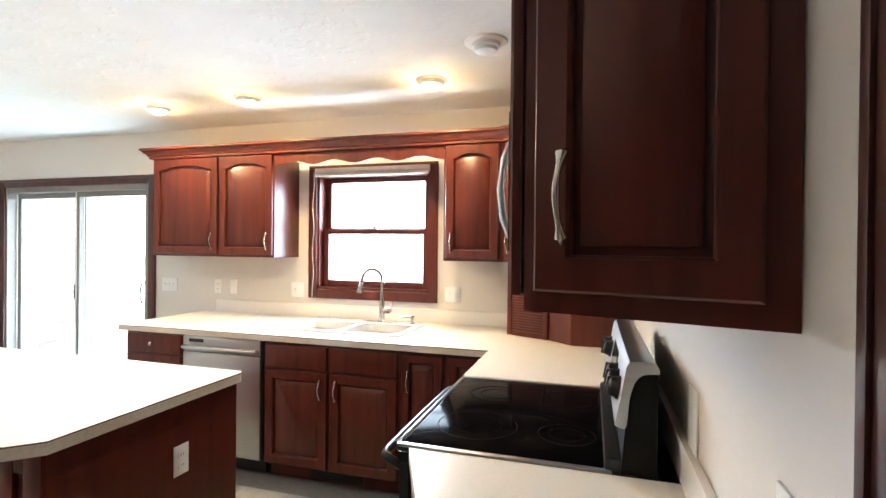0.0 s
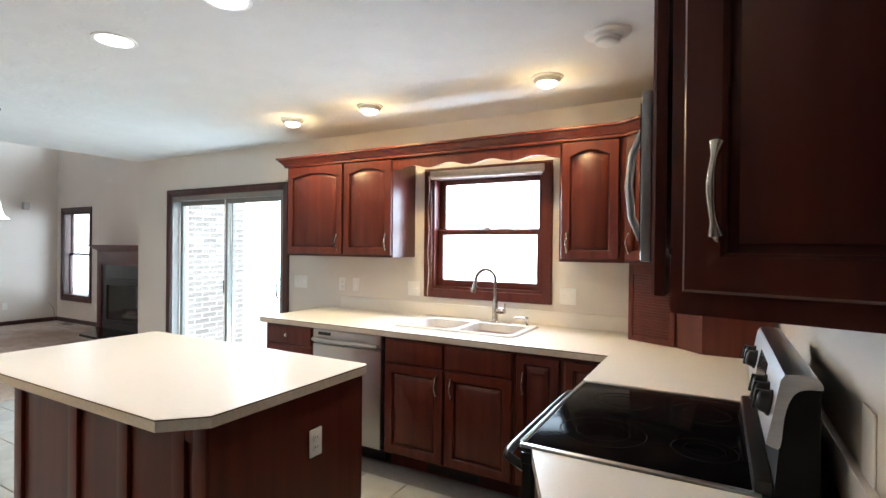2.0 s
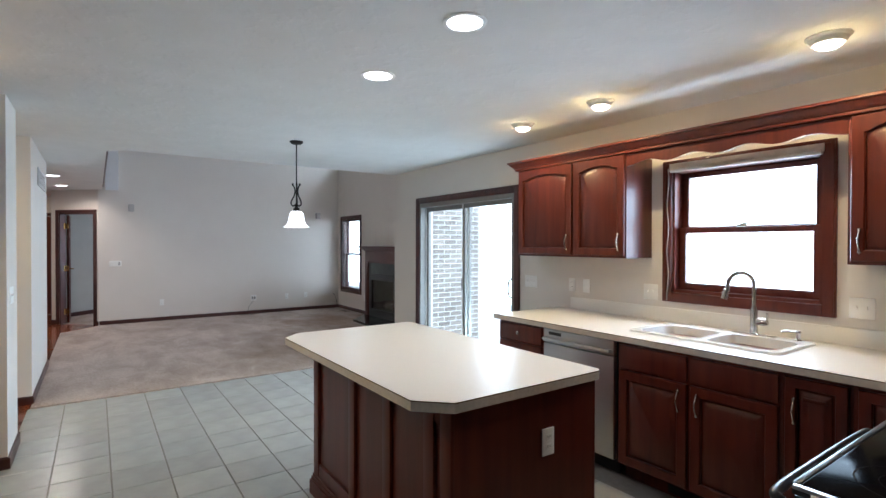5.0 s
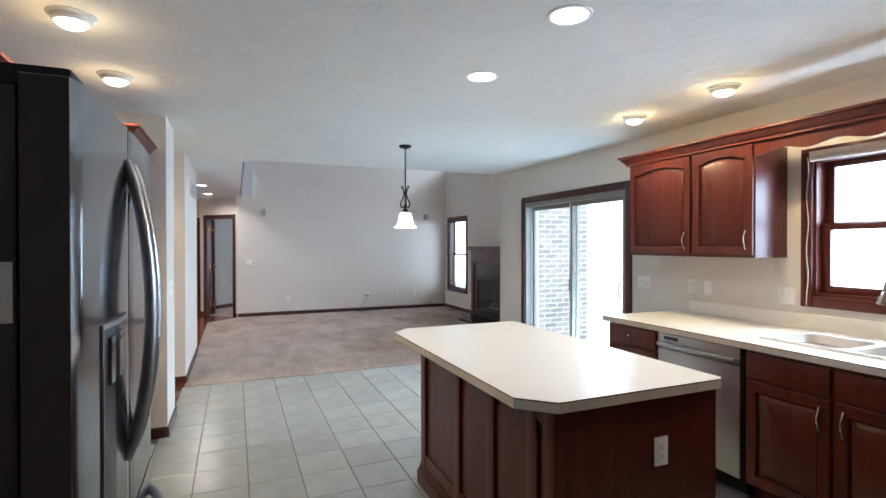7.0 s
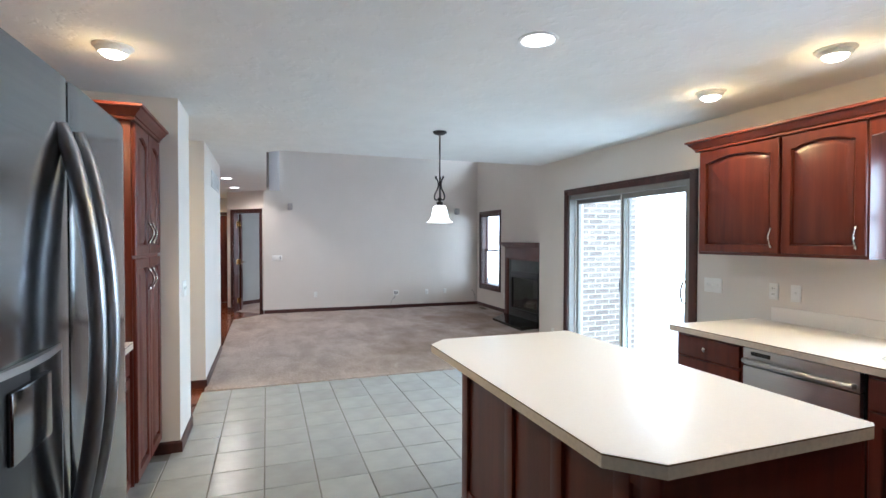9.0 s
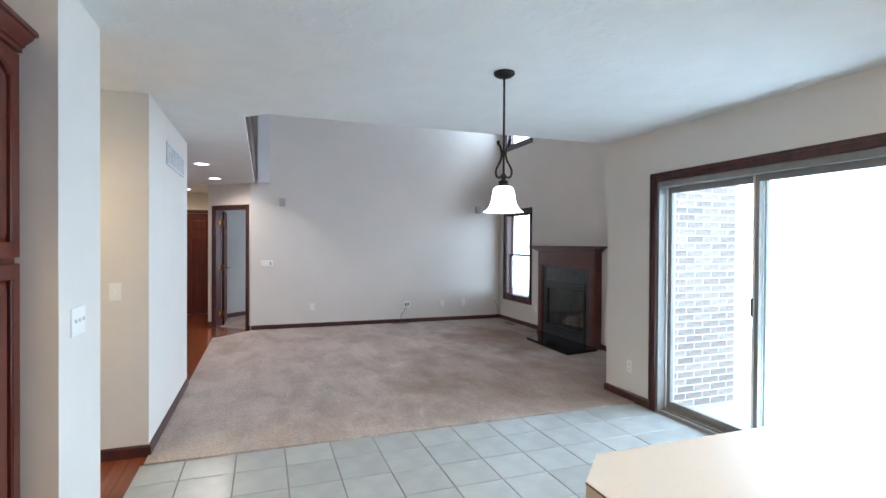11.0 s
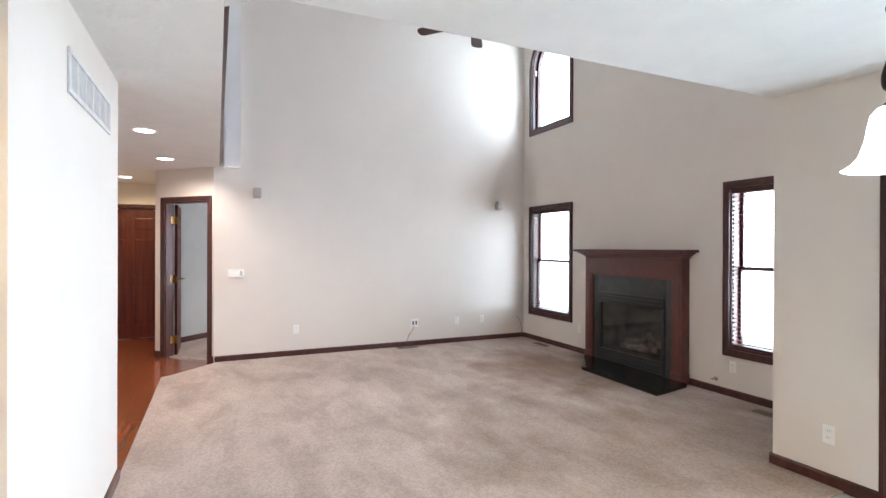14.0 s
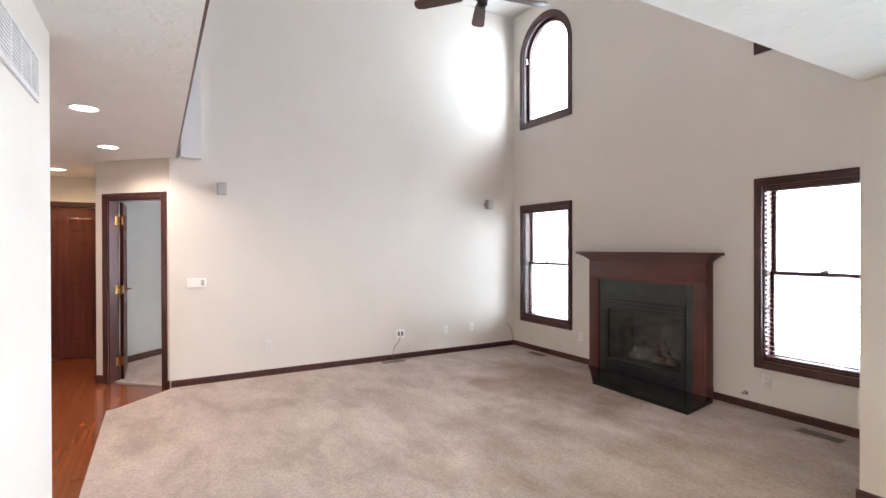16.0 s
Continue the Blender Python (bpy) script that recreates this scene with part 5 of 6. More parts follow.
c = thing("base_cabinet", "cherry base cabinet between fridge and pantry", "cabinet", NORTH(-0.86, 0.345), "base cabinets")
body(c, 0, 1.54, 0.59, 0, 0.872, 0.10)
for k in range(3):
    drawer_front(c, 0.012 + k * 0.513, 0.50 + k * 0.513, 0.735, 0.86, (0.256 + k * 0.513,))
    cab_door(c, 0.012 + k * 0.513, 0.50 + k * 0.513, 0.115, 0.72, False, (0.06 + k * 0.513, 0.62))
slab("countertop", [(-2.40, -0.245), (-0.86, -0.245), (-0.86, 0.38), (-2.40, 0.38)], "cream laminate countertop between fridge and pantry")
c = thing("wall_cabinet", "cherry wall cabinets over the counter beside the fridge", "cabinet", NORTH(-0.875, 0.085, UZ0), "wall cabinets")
body(c, 0, 1.525, 0.332, 0, UZ1 - UZ0)
for k in range(3):
    cab_door(c, 0.012 + k * 0.508, 0.496 + k * 0.508, 0.018, UZ1 - UZ0 - 0.02, True, (0.06 + k * 0.508, 0.12))
crown("crown_moulding", [(-0.875, -0.24), (-0.875, 0.085), (-2.325, 0.085)], "stepped cherry crown over the fridge-side cabinets")
c = thing("pantry_cabinet", "tall cherry pantry cabinet with stacked doors", "cabinet", NORTH(-2.405, 0.375), "base cabinets")
PW = 0.685
body(c, 0, PW, 0.615, 0, UZ1, 0.10)
for p, q, hx in ((0.012, PW / 2 - 0.005, PW / 2 - 0.045), (PW / 2 + 0.005, PW - 0.012, PW / 2 + 0.045)):
    cab_door(c, p, q, 0.115, 1.37, False, (hx, 1.24))
    cab_door(c, p, q, 1.39, 2.128, True, (hx, 1.52))
crown("crown_moulding", [(-2.405, -0.24), (-2.405, 0.375), (-3.09, 0.375)], "stepped cherry crown on the pantry")

# ---- lamps ----


def eyeball_can(x, y):
    t = thing("recessed_light", "lit surface-trim downlight with a cream ring on the ceiling", "light", pose(x, y, CEIL), "eyeball ceiling lights")
    bm = B()
    lathe(bm, [(0.092, -0.0005), (0.092, -0.006), (0.078, -0.014), (0.072, -0.03), (0.064, -0.036), (0.055, -0.034), (0.055, -0.0005)], 32, cap=False)
    part("trim_ring", bm, M_WHITE, t)
    bm = B()
    lathe(bm, [(0.057, -0.030), (0.052, -0.044), (0.036, -0.054), (0.012, -0.058)], 28)
    part("bulb", bm, M_LENS, t, "glowing bulb face")


def flat_can(x, y):
    t = thing("recessed_light", "lit flat white recessed downlight", "light", pose(x, y, CEIL), "flat ceiling lights")
    bm = B()
    lathe(bm, [(0.098, -0.0005), (0.096, -0.006), (0.080, -0.007), (0.076, -0.0005)], 36, cap=False)
    part("trim_ring", bm, M_WHITE, t)
    bm = B()
    lathe(bm, [(0.078, -0.002), (0.076, -0.005), (0.03, -0.0055)], 32)
    part("lens", bm, M_LENSCOOL, t, "glowing lens")


for x, y in EYEBALL_CANS:
    eyeball_can(x, y)
for x, y in FLAT_CANS:
    flat_can(x, y)

sm = thing("smoke_detector", "cream round ceiling smoke detector", "detector", pose(0.735, 3.345, CEIL))
bm = B()
lathe(bm, [(0.105, -0.0005), (0.10, -0.008), (0.07, -0.012), (0.066, -0.026), (0.058, -0.030)], 36)
part("base_ring", bm, M_WHITE, sm)
bm = B()
lathe(bm, [(0.055, -0.031), (0.052, -0.046), (0.038, -0.052), (0.01, -0.053)], 32)
part("sensor_cap", bm, M_WHITE, sm)

p = thing("pendant_light", "bronze pendant light with a lit white bell shade", "pendant", pose(-3.465, 2.545, 0))
bm = B()
lathe(bm, [(0.062, CEIL - 0.001), (0.062, CEIL - 0.012), (0.045, CEIL - 0.026), (0.012, CEIL - 0.034)], 28)
part("canopy", bm, M_IRON, p)
bm = B()
tube(bm, [(0, 0, CEIL - 0.03), (0, 0, 1.85)], 0.0065, 10)
part("stem", bm, M_IRON, p)
for k in range(3):
    a = k * math.tau / 3 + 0.6
    bm = B()
    prof = [(0.030, 2.040), (0.038, 2.046), (0.040, 2.034), (0.028, 2.024), (0.017, 2.000), (0.014, 1.968), (0.022, 1.935), (0.040, 1.903), (0.052, 1.875), (0.050, 1.850), (0.036, 1.837), (0.018, 1.842), (0.013, 1.852)]
    pts = smoothed([(r_ * math.cos(a), r_ * math.sin(a), z_) for r_, z_ in prof])
    tube(bm, pts, 0.0066, 8)
    part("scroll", bm, M_IRON, p, "wrought bronze scroll")
bm = B()
lathe(bm, [(0.010, 1.862), (0.018, 1.850), (0.020, 1.842), (0.012, 1.834), (0.014, 1.826), (0.028, 1.818), (0.030, 1.808), (0.024, 1.802), (0.036, 1.796), (0.038, 1.788)], 24)
part("socket_cup", bm, M_IRON, p)
bm = B()
lathe(bm, [(0.030, 1.790), (0.048, 1.785), (0.060, 1.770), (0.066, 1.742), (0.071, 1.708), (0.082, 1.673), (0.098, 1.651), (0.118, 1.638), (0.115, 1.637), (0.095, 1.647), (0.079, 1.671), (0.068, 1.708), (0.062, 1.742), (0.055, 1.767), (0.036, 1.779)], 40, cap=False)
part("shade", bm, M_SHADEGLASS, p, "lit frosted glass bell shade")

# ---- living room ----
FX0, FX1, FYF = -8.03, -6.535, 5.49
fp = thing("fireplace", "gas fireplace with cherry mantel and dark green slate surround", "fireplace", pose((FX0 + FX1) / 2, FYF, 0))
H = (FX1 - FX0) / 2
WB = LY - FYF - 0.001
OX, OZ = H - 0.135, 1.105
for nm, q in (("left_leg", (-H, -OX)), ("right_leg", (OX, H))):
    bm = B()
    box(bm, q[0], q[1], 0, WB, 0.0, 1.345, bevel=0.004)
    box(bm, q[0] + 0.025, q[1] - 0.025, -0.008, 0.002, 0.14, 1.06, bevel=0.004)
    box(bm, q[0] - 0.006, q[1] + 0.006, -0.012, WB, 0.0, 0.12, bevel=0.004)
    part("leg", bm, M_MANTEL, fp)
bm = B()
box(bm, -OX, OX, 0.003, WB, OZ, 1.345)
box(bm, -H + 0.02, H - 0.02, -0.007, 0.004, 1.14, 1.32, bevel=0.004)
part("frieze", bm, M_MANTEL, fp)
bm = B()
for d, z_0, z_1 in ((0.02, 1.345, 1.365), (0.045, 1.365, 1.385), (0.075, 1.385, 1.405), (0.115, 1.405, 1.435)):
    box(bm, -H - d, H + d, -d, WB, z_0, z_1, bevel=0.006)
part("mantel_shelf", bm, M_MANTEL, fp)
GX, GZ0, GZ1 = OX - 0.095, 0.06, 0.90
bm = B()
for q in ((-OX, -GX, 0.0, OZ), (GX, OX, 0.0, OZ), (-GX, GX, GZ1, OZ)):
    box(bm, q[0] + 0.001, q[1] - 0.001, 0.022, 0.05, q[2], q[3] - 0.001, bevel=0.002)
part("slate_surround", bm, M_SLATE, fp, "dark green slate facing")
bm = B()
for q in ((-GX, GX, GZ1 - 0.13, GZ1), (-GX, GX, 0.0, 0.19), (-GX, -GX + 0.05, 0.19, GZ1 - 0.13), (GX - 0.05, GX, 0.19, GZ1 - 0.13)):
    box(bm, q[0] + 0.001, q[1] - 0.001, 0.012, 0.05, q[2], q[3], bevel=0.004)
ff = part("firebox_front", bm, M_BLACK, fp, "black metal front frame")
for z_0 in (0.05, 0.08, 0.11, 0.14, GZ1 - 0.10, GZ1 - 0.055):
    part("louvre", boxed(-GX + 0.03, GX - 0.03, 0.004, 0.0115, z_0, z_0 + 0.016), M_BLACK, ff, "", False)
gl = part("pane", boxed(-GX + 0.05, GX - 0.05, 0.028, 0.032, 0.19, GZ1 - 0.13), M_FIREGLASS, fp, "clear firebox glass", False)
gl.visible_shadow = False
bm = B()
box(bm, -GX, GX, 0.51, 0.52, 0.0, GZ1)
box(bm, -GX, -GX + 0.01, 0.05, 0.51, 0.0, GZ1)
box(bm, GX - 0.01, GX, 0.05, 0.51, 0.0, GZ1)
box(bm, -GX, GX, 0.05, 0.51, GZ1 - 0.01, GZ1)
box(bm, -GX, GX, 0.05, 0.51, 0.10, 0.18)
part("firebox", bm, M_FIREBRICK, fp, "sooty firebox", False)
rnd = random.Random(4)
for x_0, y_0, z_0, x_1, y_1, z_1, r in ((-0.30, 0.22, 0.24, 0.28, 0.20, 0.26, 0.045), (-0.34, 0.34, 0.27, 0.32, 0.32, 0.30, 0.055), (-0.20, 0.20, 0.30, 0.05, 0.36, 0.36, 0.04), (0.22, 0.18, 0.30, 0.02, 0.34, 0.40, 0.038)):
    bm = B()
    tube(bm, [(x_0 + (x_1 - x_0) * k / 9, y_0 + (y_1 - y_0) * k / 9, z_0 + (z_1 - z_0) * k / 9 + rnd.uniform(-0.008, 0.008)) for k in range(10)], [r * rnd.uniform(0.82, 1.1) for k in range(10)], 9)
    part("log", bm, M_LOG, fp, "ceramic gas log")
bm = B()
prism(bm, [(-7.50, 4.985), (-6.36, 4.945), (-6.46, FYF - 0.014), (-8.02, FYF - 0.014)], 0.050, 0.0, "z")
tagged(part("hearth", bm, M_HEARTH, None, "", False), "low black slate hearth slab in front of the fireplace", "hearth")

# ceiling fan
f = thing("ceiling_fan", "dark five-blade ceiling fan on a long rod", "fan", pose(-7.42, 3.50, 3.785))
bm = B()
lathe(bm, [(0.03, 0.22), (0.075, 0.20), (0.11, 0.14), (0.115, 0.05), (0.09, 0.0), (0.05, -0.03), (0.045, -0.08), (0.02, -0.10)], 28)
part("motor", bm, M_IRON, f)
bm = B()
tube(bm, [(0, 0, 0.2), (0, 0, 1.12)], 0.013, 10)
part("rod", bm, M_IRON, f)
bm = B()
lathe(bm, [(0.02, 1.045), (0.06, 1.105), (0.068, 1.164)], 24)
part("canopy", bm, M_IRON, f)
for k in range(5):
    a = 150 + 72 * k
    bm = B()
    pts = [(0.20, -0.045), (0.30, -0.055), (0.60, -0.066), (0.645, -0.055), (0.66, -0.02), (0.66, 0.02), (0.645, 0.055), (0.60, 0.066), (0.30, 0.055), (0.20, 0.045)]
    prism(bm, pts, 0.004, -0.004, "z")
    bl = part("blade", bm, M_BLIND, f, "dark wooden blade", True, pose(0, 0, 0.02, 0, 0, a) @ pose(0, 0, 0, 11, 0, 0))
    bm = B()
    box(bm, 0.09, 0.26, -0.018, 0.018, -0.010, -0.004, bevel=0.003)
    part("blade_arm", bm, M_IRON, bl, "metal blade arm")

# loft railing
r = thing("loft_railing", "dark wooden loft railing above the hall ceiling edge", "railing", pose(0, 1.04, CEIL + 0.30))
RX0, RX1 = WX + 0.105, -4.95
bm = B()
box(bm, RX0, RX1, -0.035, 0.052, 0.0, 0.035, bevel=0.006)
part("bottom_rail", bm, M_TRIM, r)
bm = B()
box(bm, RX0, RX1, 0.0415, 0.062, -0.255, -0.004, bevel=0.004)
part("skirt_board", bm, M_TRIM, r, "dark wooden skirt board on the floor edge")
bm = B()
box(bm, RX0, RX1, -0.03, 0.03, 0.90, 0.95, bevel=0.014)
part("handrail", bm, M_TRIM, r)
bm = B()
lathe(bm, [(0.014, 0.035), (0.014, 0.16), (0.020, 0.19), (0.013, 0.22), (0.017, 0.50), (0.012, 0.74), (0.014, 0.90)], 8)
bal = part("baluster", bm, M_TRIM, r, "", True, pose(RX0 + 0.08, 0, 0))
k = 1
while RX0 + 0.08 + k * 0.115 < RX1 - 0.05:
    o = bal.copy()
    scene.collection.objects.link(o)
    o.matrix_basis = pose(RX0 + 0.08 + k * 0.115, 0, 0)
    k += 1

# wall speakers, thermostat, vents
for y, z in ((1.52, 2.135), (5.072, 2.11)):
    s = thing("wall_speaker", "small grey speaker on a wall bracket", "speaker", pose(WX, y, z, 0, 0, 90), "wall speakers")
    bm = B()
    box(bm, -0.045, 0.045, -0.15, -0.06, -0.065, 0.065, bevel=0.012)
    part("cabinet", bm, M_SPEAKER, s)
    bm = B()
    box(bm, -0.037, 0.037, -0.156, -0.149, -0.055, 0.055, bevel=0.006)
    part("grille", bm, M_SPEAKER, s)
    bm = B()
    tube(bm, [(0, -0.001, 0), (0, -0.06, 0)], [0.02, 0.014], 10)
    part("bracket", bm, M_BLACK, s)
th = thing("thermostat", "white wall thermostat with a small grey display", "thermostat", pose(WX, 1.275, 1.115, 0, 0, 90))
bm = B()
box(bm, -0.095, 0.095, -0.028, -0.0005, -0.05, 0.05, bevel=0.006)
part("housing", bm, M_WHITE, th)
part("display", boxed(0.045, 0.075, -0.031, -0.027, -0.03, 0.03), M_SPEAKER, th, "grey display", False)

v = thing("return_vent", "white slatted return air vent high on the wall", "vent", pose(-5.30, 0.50, 2.07, 0, 0, 180))
VW, VH = 0.86, 0.185
part("backing", boxed(0.02, VW - 0.02, -0.004, -0.0005, 0.02, VH - 0.02), M_VENTDARK, v, "", False)
bm = B()
for q in ((0, VW, 0, 0.022), (0, VW, VH - 0.022, VH), (0, 0.022, 0.022, VH - 0.022), (VW - 0.022, VW, 0.022, VH - 0.022)):
    box(bm, q[0], q[1], -0.012, -0.0005, q[2], q[3], bevel=0.003)
for k in range(1, 6):
    box(bm, k * VW / 6 - 0.008, k * VW / 6 + 0.008, -0.010, -0.0005, 0.022, VH - 0.022)
part("frame", bm, M_VENT, v)
for k in range(10):
    bm = B()
    box(bm, 0.022, VW - 0.022, -0.009, -0.003, 0.028 + k * 0.0135, 0.035 + k * 0.0135)
    part("slat", bm, M_VENT, v, "", False)


def floor_vent(x, y, rz, mat, label, z=0.012, w=0.30, d=0.10):
    v = thing("floor_register", label, "vent", pose(x, y, z, 0, 0, rz), "floor registers")
    bm = B()
    for q in ((-w / 2, w / 2, -d / 2, -d / 2 + 0.015), (-w / 2, w / 2, d / 2 - 0.015, d / 2), (-w / 2, -w / 2 + 0.015, -d / 2, d / 2), (w / 2 - 0.015, w / 2, -d / 2, d / 2)):
        box(bm, *q, 0.0005, 0.006)
    part("frame", bm, mat, v, "", False)
    part("backing", boxed(-w / 2 + 0.01, w / 2 - 0.01, -d / 2 + 0.01, d / 2 - 0.01, 0.0003, 0.0015), M_BLACK, v, "", False)
    for k in range(14):
        xx = -w / 2 + 0.022 + k * (w - 0.044) / 13
        part("louvre", boxed(xx - 0.004, xx + 0.004, -d / 2 + 0.015, d / 2 - 0.015, 0.001, 0.005), mat, v, "", False)


floor_vent(-3.42, 4.27, 0, M_BROWNVENT, "brown steel floor register by the patio door", 0.001)
floor_vent(-5.55, 5.40, 0, M_BROWNVENT, "brown steel floor register under the window", 0.013)
floor_vent(-8.95, 5.45, 0, M_BROWNVENT, "brown steel floor register by the far window", 0.013)
floor_vent(WX + 0.12, 3.55, 90, M_BROWNVENT, "brown steel floor register along the long wall", 0.013)

# loose cables and a gas key valve
cb = thing("cable", "thin grey cable hanging from the media plate to the floor", "cable")
bm = B()
tube(bm, [(WX + 0.008, 3.70, 0.31), (WX + 0.03, 3.66, 0.24), (WX + 0.03, 3.60, 0.17), (WX + 0.035, 3.57, 0.08), (WX + 0.06, 3.60, 0.018), (WX + 0.09, 3.75, 0.016), (WX + 0.06, 3.86, 0.018)], 0.004, 6)
part("lead", bm, M_GREYCORD, cb)
cb = thing("cable", "thin dark cable end in the room corner", "cable")
bm = B()
tube(bm, [(WX + 0.02, LY - 0.05, 0.016), (WX + 0.03, LY - 0.06, 0.18), (WX + 0.02, LY - 0.09, 0.30), (WX + 0.004, LY - 0.14, 0.35)], 0.004, 6)
part("lead", bm, M_GREYCORD, cb)
gk = thing("gas_valve", "small metal gas key valve low on the wall", "valve", pose(-6.225, LY, 0.15))
bm = B()
lathe(bm, [(0.022, 0.0), (0.022, 0.004), (0.010, 0.008), (0.009, 0.05)], 14)
bm.transform(pose(0, -0.001, 0, 90, 0, 0))
part("spindle", bm, M_CHROME, gk)
bm = B()
tube(bm, [(-0.02, -0.05, 0), (0.025, -0.055, 0.01)], 0.006, 8)
part("key", bm, M_CHROME, gk)


def six_panel(parent, w, h, mat, y0=-0.018, y1=0.018):
    """A six-panel door leaf, x from 0 to w, with raised panels on both sides."""
    bm = B()
    box(bm, 0, w, y0 + 0.008, y1 - 0.008, 0.008, h)
    s, mid = 0.11, w / 2
    rows = ((0.22, 0.84), (0.98, 1.58), (1.70, h - 0.12))
    for q in ((0, s, 0.008, h), (w - s, w, 0.008, h), (mid - 0.05, mid + 0.05, 0.008, h)):
        box(bm, q[0], q[1], y0, y1, q[2], q[3])
    zs = [0.008, *[z for r in rows for z in r], h]
    for k in range(0, len(zs), 2):
        for q in ((s, mid - 0.05), (mid + 0.05, w - s)):
            box(bm, q[0], q[1], y0, y1, zs[k], zs[k + 1])
    leaf = part("door_leaf", bm, mat, parent, "", False)
    for r in rows:
        for q in ((s, mid - 0.05), (mid + 0.05, w - s)):
            for yy, yb in ((y0 + 0.003, y0 + 0.009), (y1 - 0.003, y1 - 0.009)):
                bm = B()
                prism(bm, [(q[0] + 0.012, r[0] + 0.012), (q[1] - 0.012, r[0] + 0.012), (q[1] - 0.012, r[1] - 0.012), (q[0] + 0.012, r[1] - 0.012)], yy, yb, inset=0.022)
                part("panel", bm, mat, leaf, "", False)
    return leaf


# bedroom door, standing open into the bedroom
d = thing("door_2", "open cherry door with brass hinges in the angled wall", "door", DIAG)
d["kind"] = "structure"
bm = B()
casing(bm, D0, D1, 0, 2.03, 0.062, 0.0, sill=False)
part("door_casing", bm, M_TRIM, d)
bm = B()
box(bm, D0, D0 + 0.018, 0.0, 0.12, 0, 2.03)
box(bm, D1 - 0.018, D1, 0.0, 0.12, 0, 2.03)
box(bm, D0, D1, 0.0, 0.12, 2.012, 2.03)
part("door_jamb", bm, M_TRIM, d)
leaf = six_panel(d, 0.71, 2.0, M_DOORWOOD)
leaf.matrix_basis = pose(D0 + 0.040, 0.135, 0.006, 0, 0, 135)
for z in (0.22, 1.02, 1.80):
    bm = B()
    tube(bm, [(D0 + 0.02, 0.128, z - 0.05), (D0 + 0.02, 0.128, z + 0.05)], 0.007, 8)
    box(bm, D0 + 0.018, D0 + 0.0205, 0.07, 0.125, z - 0.05, z + 0.05)
    box(bm, D0 + 0.018, D0 + 0.062, 0.130, 0.1325, z - 0.05, z + 0.05)
    part("hinge", bm, M_BRASS, d, "polished brass hinge")
bm = B()
lathe(bm, [(0.028, 0), (0.028, 0.006), (0.010, 0.010), (0.010, 0.045)], 16)
bm.transform(pose(0.65, 0.0, 0.98, 90, 0, 0) @ Matrix.Translation((0, 0, 0.018)))
tube(bm, [(0.65, -0.062, 0.98), (0.55, -0.066, 0.985)], [0.010, 0.007], 8)
part("door_handle", bm, M_BRASS, leaf, "brass lever handle")

# closed door at the end of the foyer
d = thing("door_3", "closed red-stained six-panel door at the foyer end", "door", pose(-11.95, -0.65, 0, 0, 0, 90))
d["kind"] = "structure"
bm = B()
casing(bm, 0.0, 0.92, 0, 2.05, 0.065, 0.0, sill=False)
part("door_casing", bm, M_TRIM, d)
leaf = six_panel(d, 0.90, 2.04, M_DOORWOOD)
leaf.matrix_basis = pose(0.01, 0.045, 0)
bm = B()
lathe(bm, [(0.028, 0), (0.028, 0.006), (0.011, 0.010), (0.011, 0.035), (0.026, 0.045), (0.026, 0.06), (0.01, 0.068)], 16)
bm.transform(pose(0.07, -0.018, 0.96, 90, 0, 0))
part("door_knob", bm, M_BRASS, leaf, "brass door knob")

# ---- pieces of floors and walls ----
PITCH, JOINT = 0.313, 0.0055


def piece_mesh(w, d, h, name, mat, bevel=0.003):
    """A low block with a chamfered top, its base centred on the origin."""
    bm = B()
    lo = [bm.verts.new((x * w / 2, y * d / 2, 0)) for x, y in ((-1, -1), (1, -1), (1, 1), (-1, 1))]
    mi = [bm.verts.new((x * w / 2, y * d / 2, h - bevel)) for x, y in ((-1, -1), (1, -1), (1, 1), (-1, 1))]
    hi = [bm.verts.new((x * (w / 2 - bevel), y * (d / 2 - bevel), h)) for x, y in ((-1, -1), (1, -1), (1, 1), (-1, 1))]
    for a, b in ((lo, mi), (mi, hi)):
        for k in range(4):
            bm.faces.new((a[k], a[(k + 1) % 4], b[(k + 1) % 4], b[k]))
    bm.faces.new(hi)
    return mesh(bm, name, mat)


def laid(name, me, parent, m):
    ob = new(name, me)
    ob.parent = parent
    ob.matrix_basis = m
    return ob


rnd = random.Random(11)
tile_meshes = {}


def tile_at(x0, x1, y0, y1):
    w, d = x1 - x0 - JOINT, y1 - y0 - JOINT
    if w < 0.02 or d < 0.02:
        return
    key = (round(w, 3), round(d, 3))
    if key not in tile_meshes:
        tile_meshes[key] = piece_mesh(w, d, 0.006, "tile", M_TILE)
    laid("tile", tile_meshes[key], floor_tiles, pose((x0 + x1) / 2, (y0 + y1) / 2, -0.004 + rnd.uniform(-0.0004, 0.0004), rnd.uniform(-0.08, 0.08), rnd.uniform(-0.08, 0.08), 0))


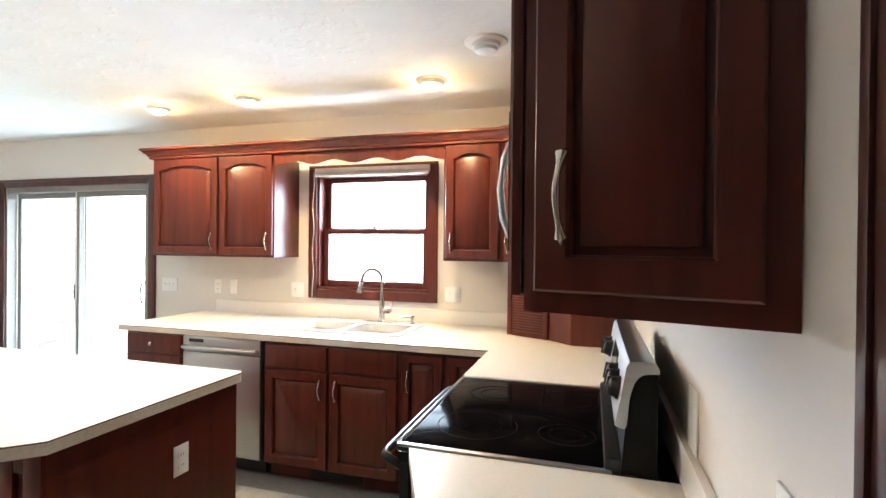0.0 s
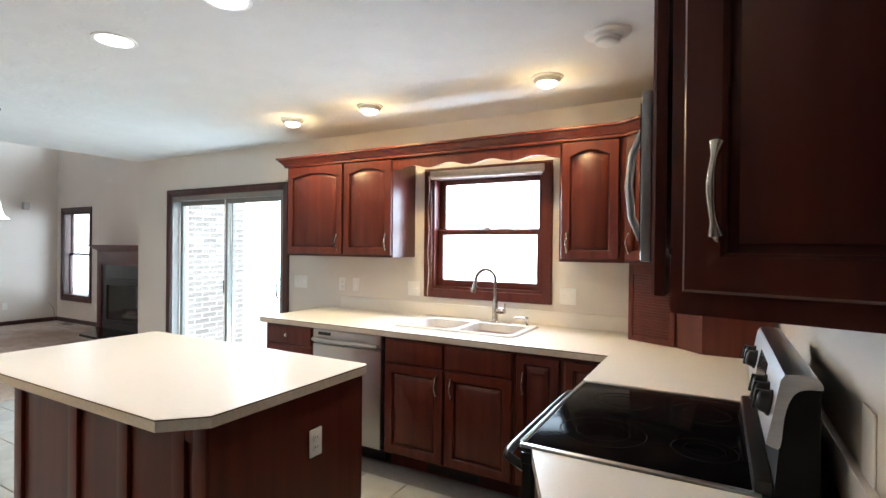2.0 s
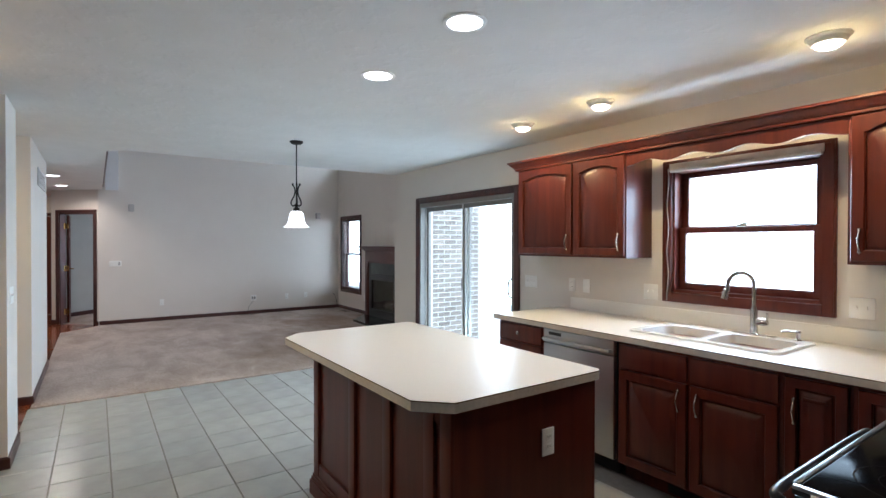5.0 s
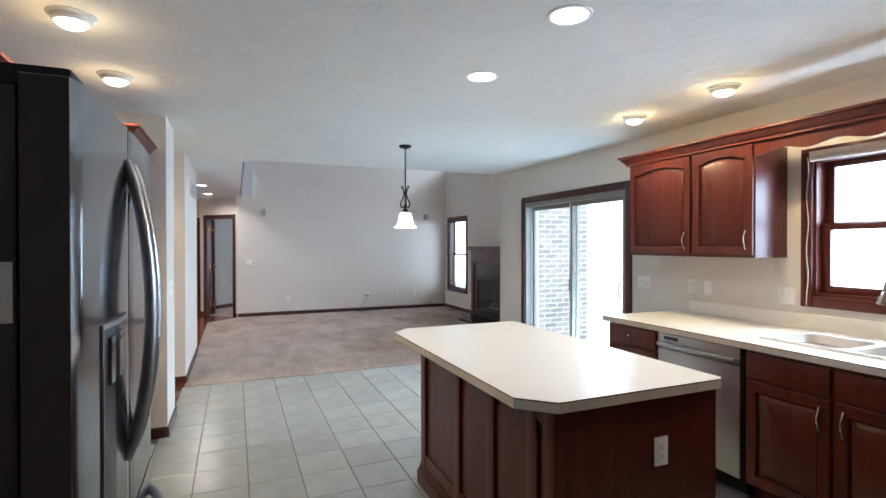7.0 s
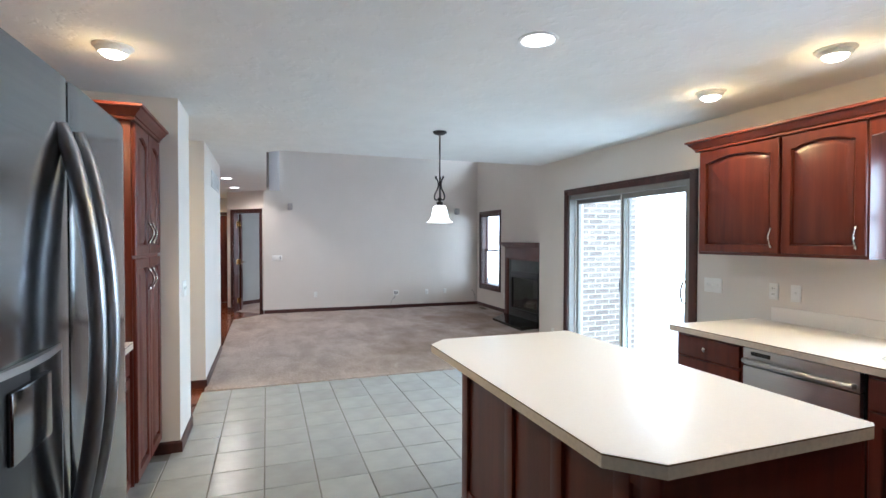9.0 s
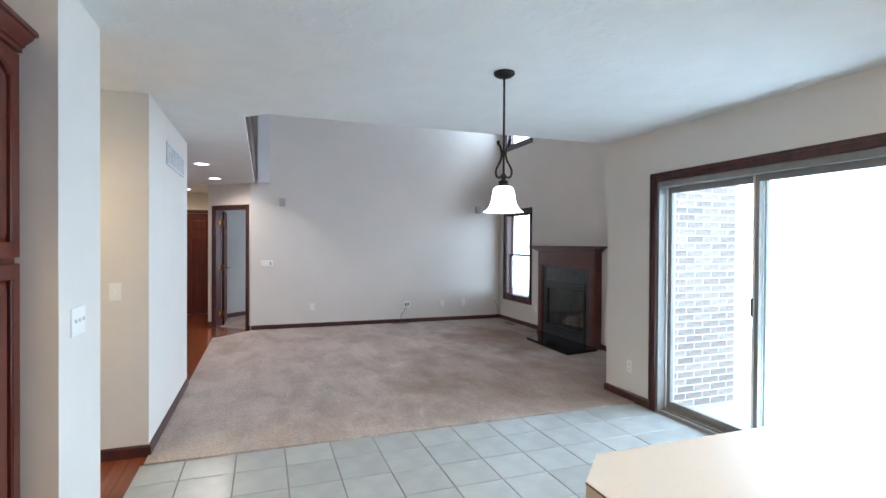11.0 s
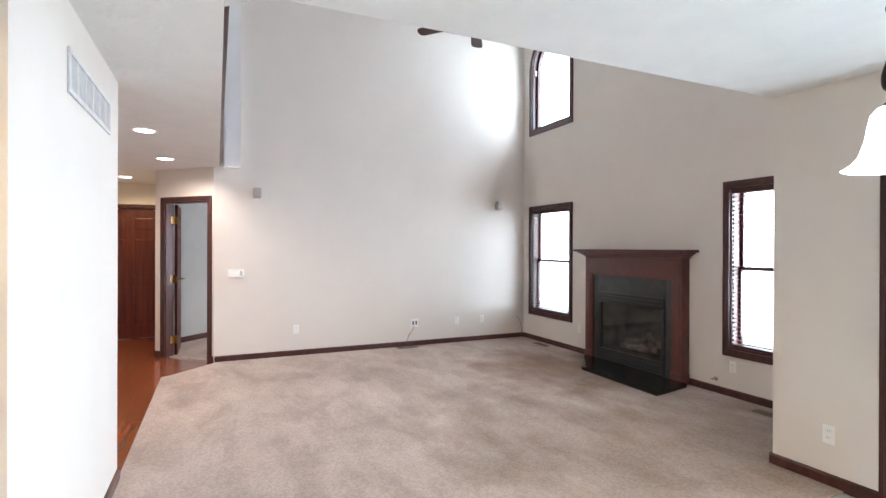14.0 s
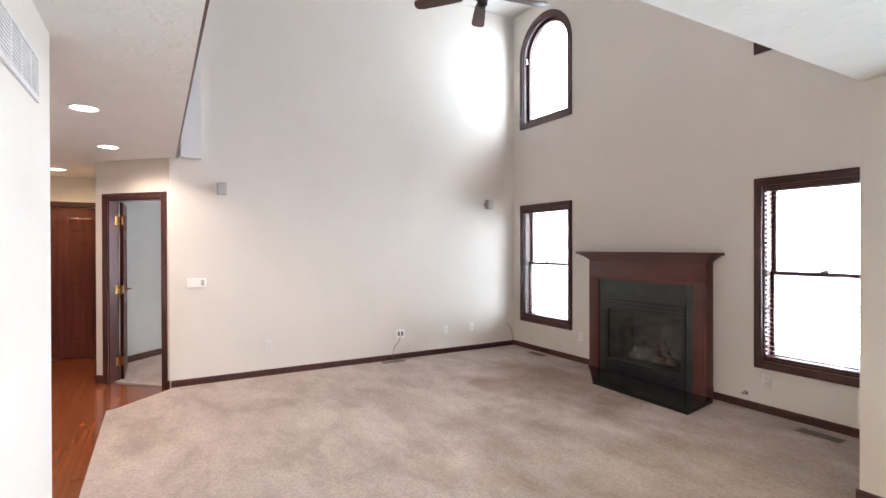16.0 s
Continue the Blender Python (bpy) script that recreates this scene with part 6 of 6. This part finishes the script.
xs = [-4.527] + [-2.66 + PITCH * k for k in range(-5, 13)] + [EX]
ys = [0.445] + [1.058 + PITCH * k for k in range(-1, 9) if 0.47 < 1.058 + PITCH * k < 3.76]
for xa, xb in zip(xs, xs[1:]):
    for ya, yb in zip(ys, ys[1:]):
        if xa < 0.9 or yb < 1.7:
            tile_at(xa, xb, ya, yb)
    if xb < -1.8:
        tile_at(xa, xb, ys[-1], ys[-1] + PITCH)
        tile_at(xa, xb, ys[-1] + PITCH, NY)
    if xa > -3.1:
        tile_at(xa, xb, 0.12, 0.445)

# oak planks along x
pl = [piece_mesh(w, 0.083, 0.006, "plank", M_PLANK, 0.0012) for w in (0.6, 0.9, 1.2, 1.5)]
y = 0.46
while y > -1.6:
    x = -12.0 + rnd.uniform(0, 0.6)
    while x < -6.6:
        k = rnd.randrange(4)
        w = (0.6, 0.9, 1.2, 1.5)[k]
        if x + w < -6.50 and (y < 0.26 or x > -10.35):
            laid("plank", pl[k], floor_wood, pose(x + w / 2, y, -0.002))
        x += w + 0.0015
    y -= 0.0845
y = 0.44
while y > -1.4:
    for x in (-4.38, -3.86):
        laid("plank", pl[0], floor_wood, pose(x + 0.0, y, -0.002, 0, 0, 0))
    y -= 0.0845

# bricks of the outside wall, running bond; the lowest courses are single pieces
BW, BH, BJ = 0.194, 0.057, 0.010
bk = piece_mesh(BW, BH, 0.005, "brick", M_BRICK, 0.002)
bh = piece_mesh(BW / 2 - BJ / 2, BH, 0.005, "brick", M_BRICK, 0.002)
course = 0
z = -0.06
while z < 2.5:
    y = NY + 0.21
    off = course % 2
    while y < 5.585:
        half = off and y < NY + 0.22
        w = (BW / 2 - BJ / 2) if half else BW
        if y + w > 5.605:
            w = BW / 2 - BJ / 2
            half = True
            if y + w > 5.605:
                break
        laid("brick", bh if half else bk, brick_wall, pose(-4.454, y + w / 2, z + BH / 2, 0, 0, 0) @ Matrix(((0, 0, 1, 0), (1, 0, 0, 0), (0, 1, 0, 0), (0, 0, 0, 1))))
        y += w + BJ
    z += BH + BJ
    course += 1
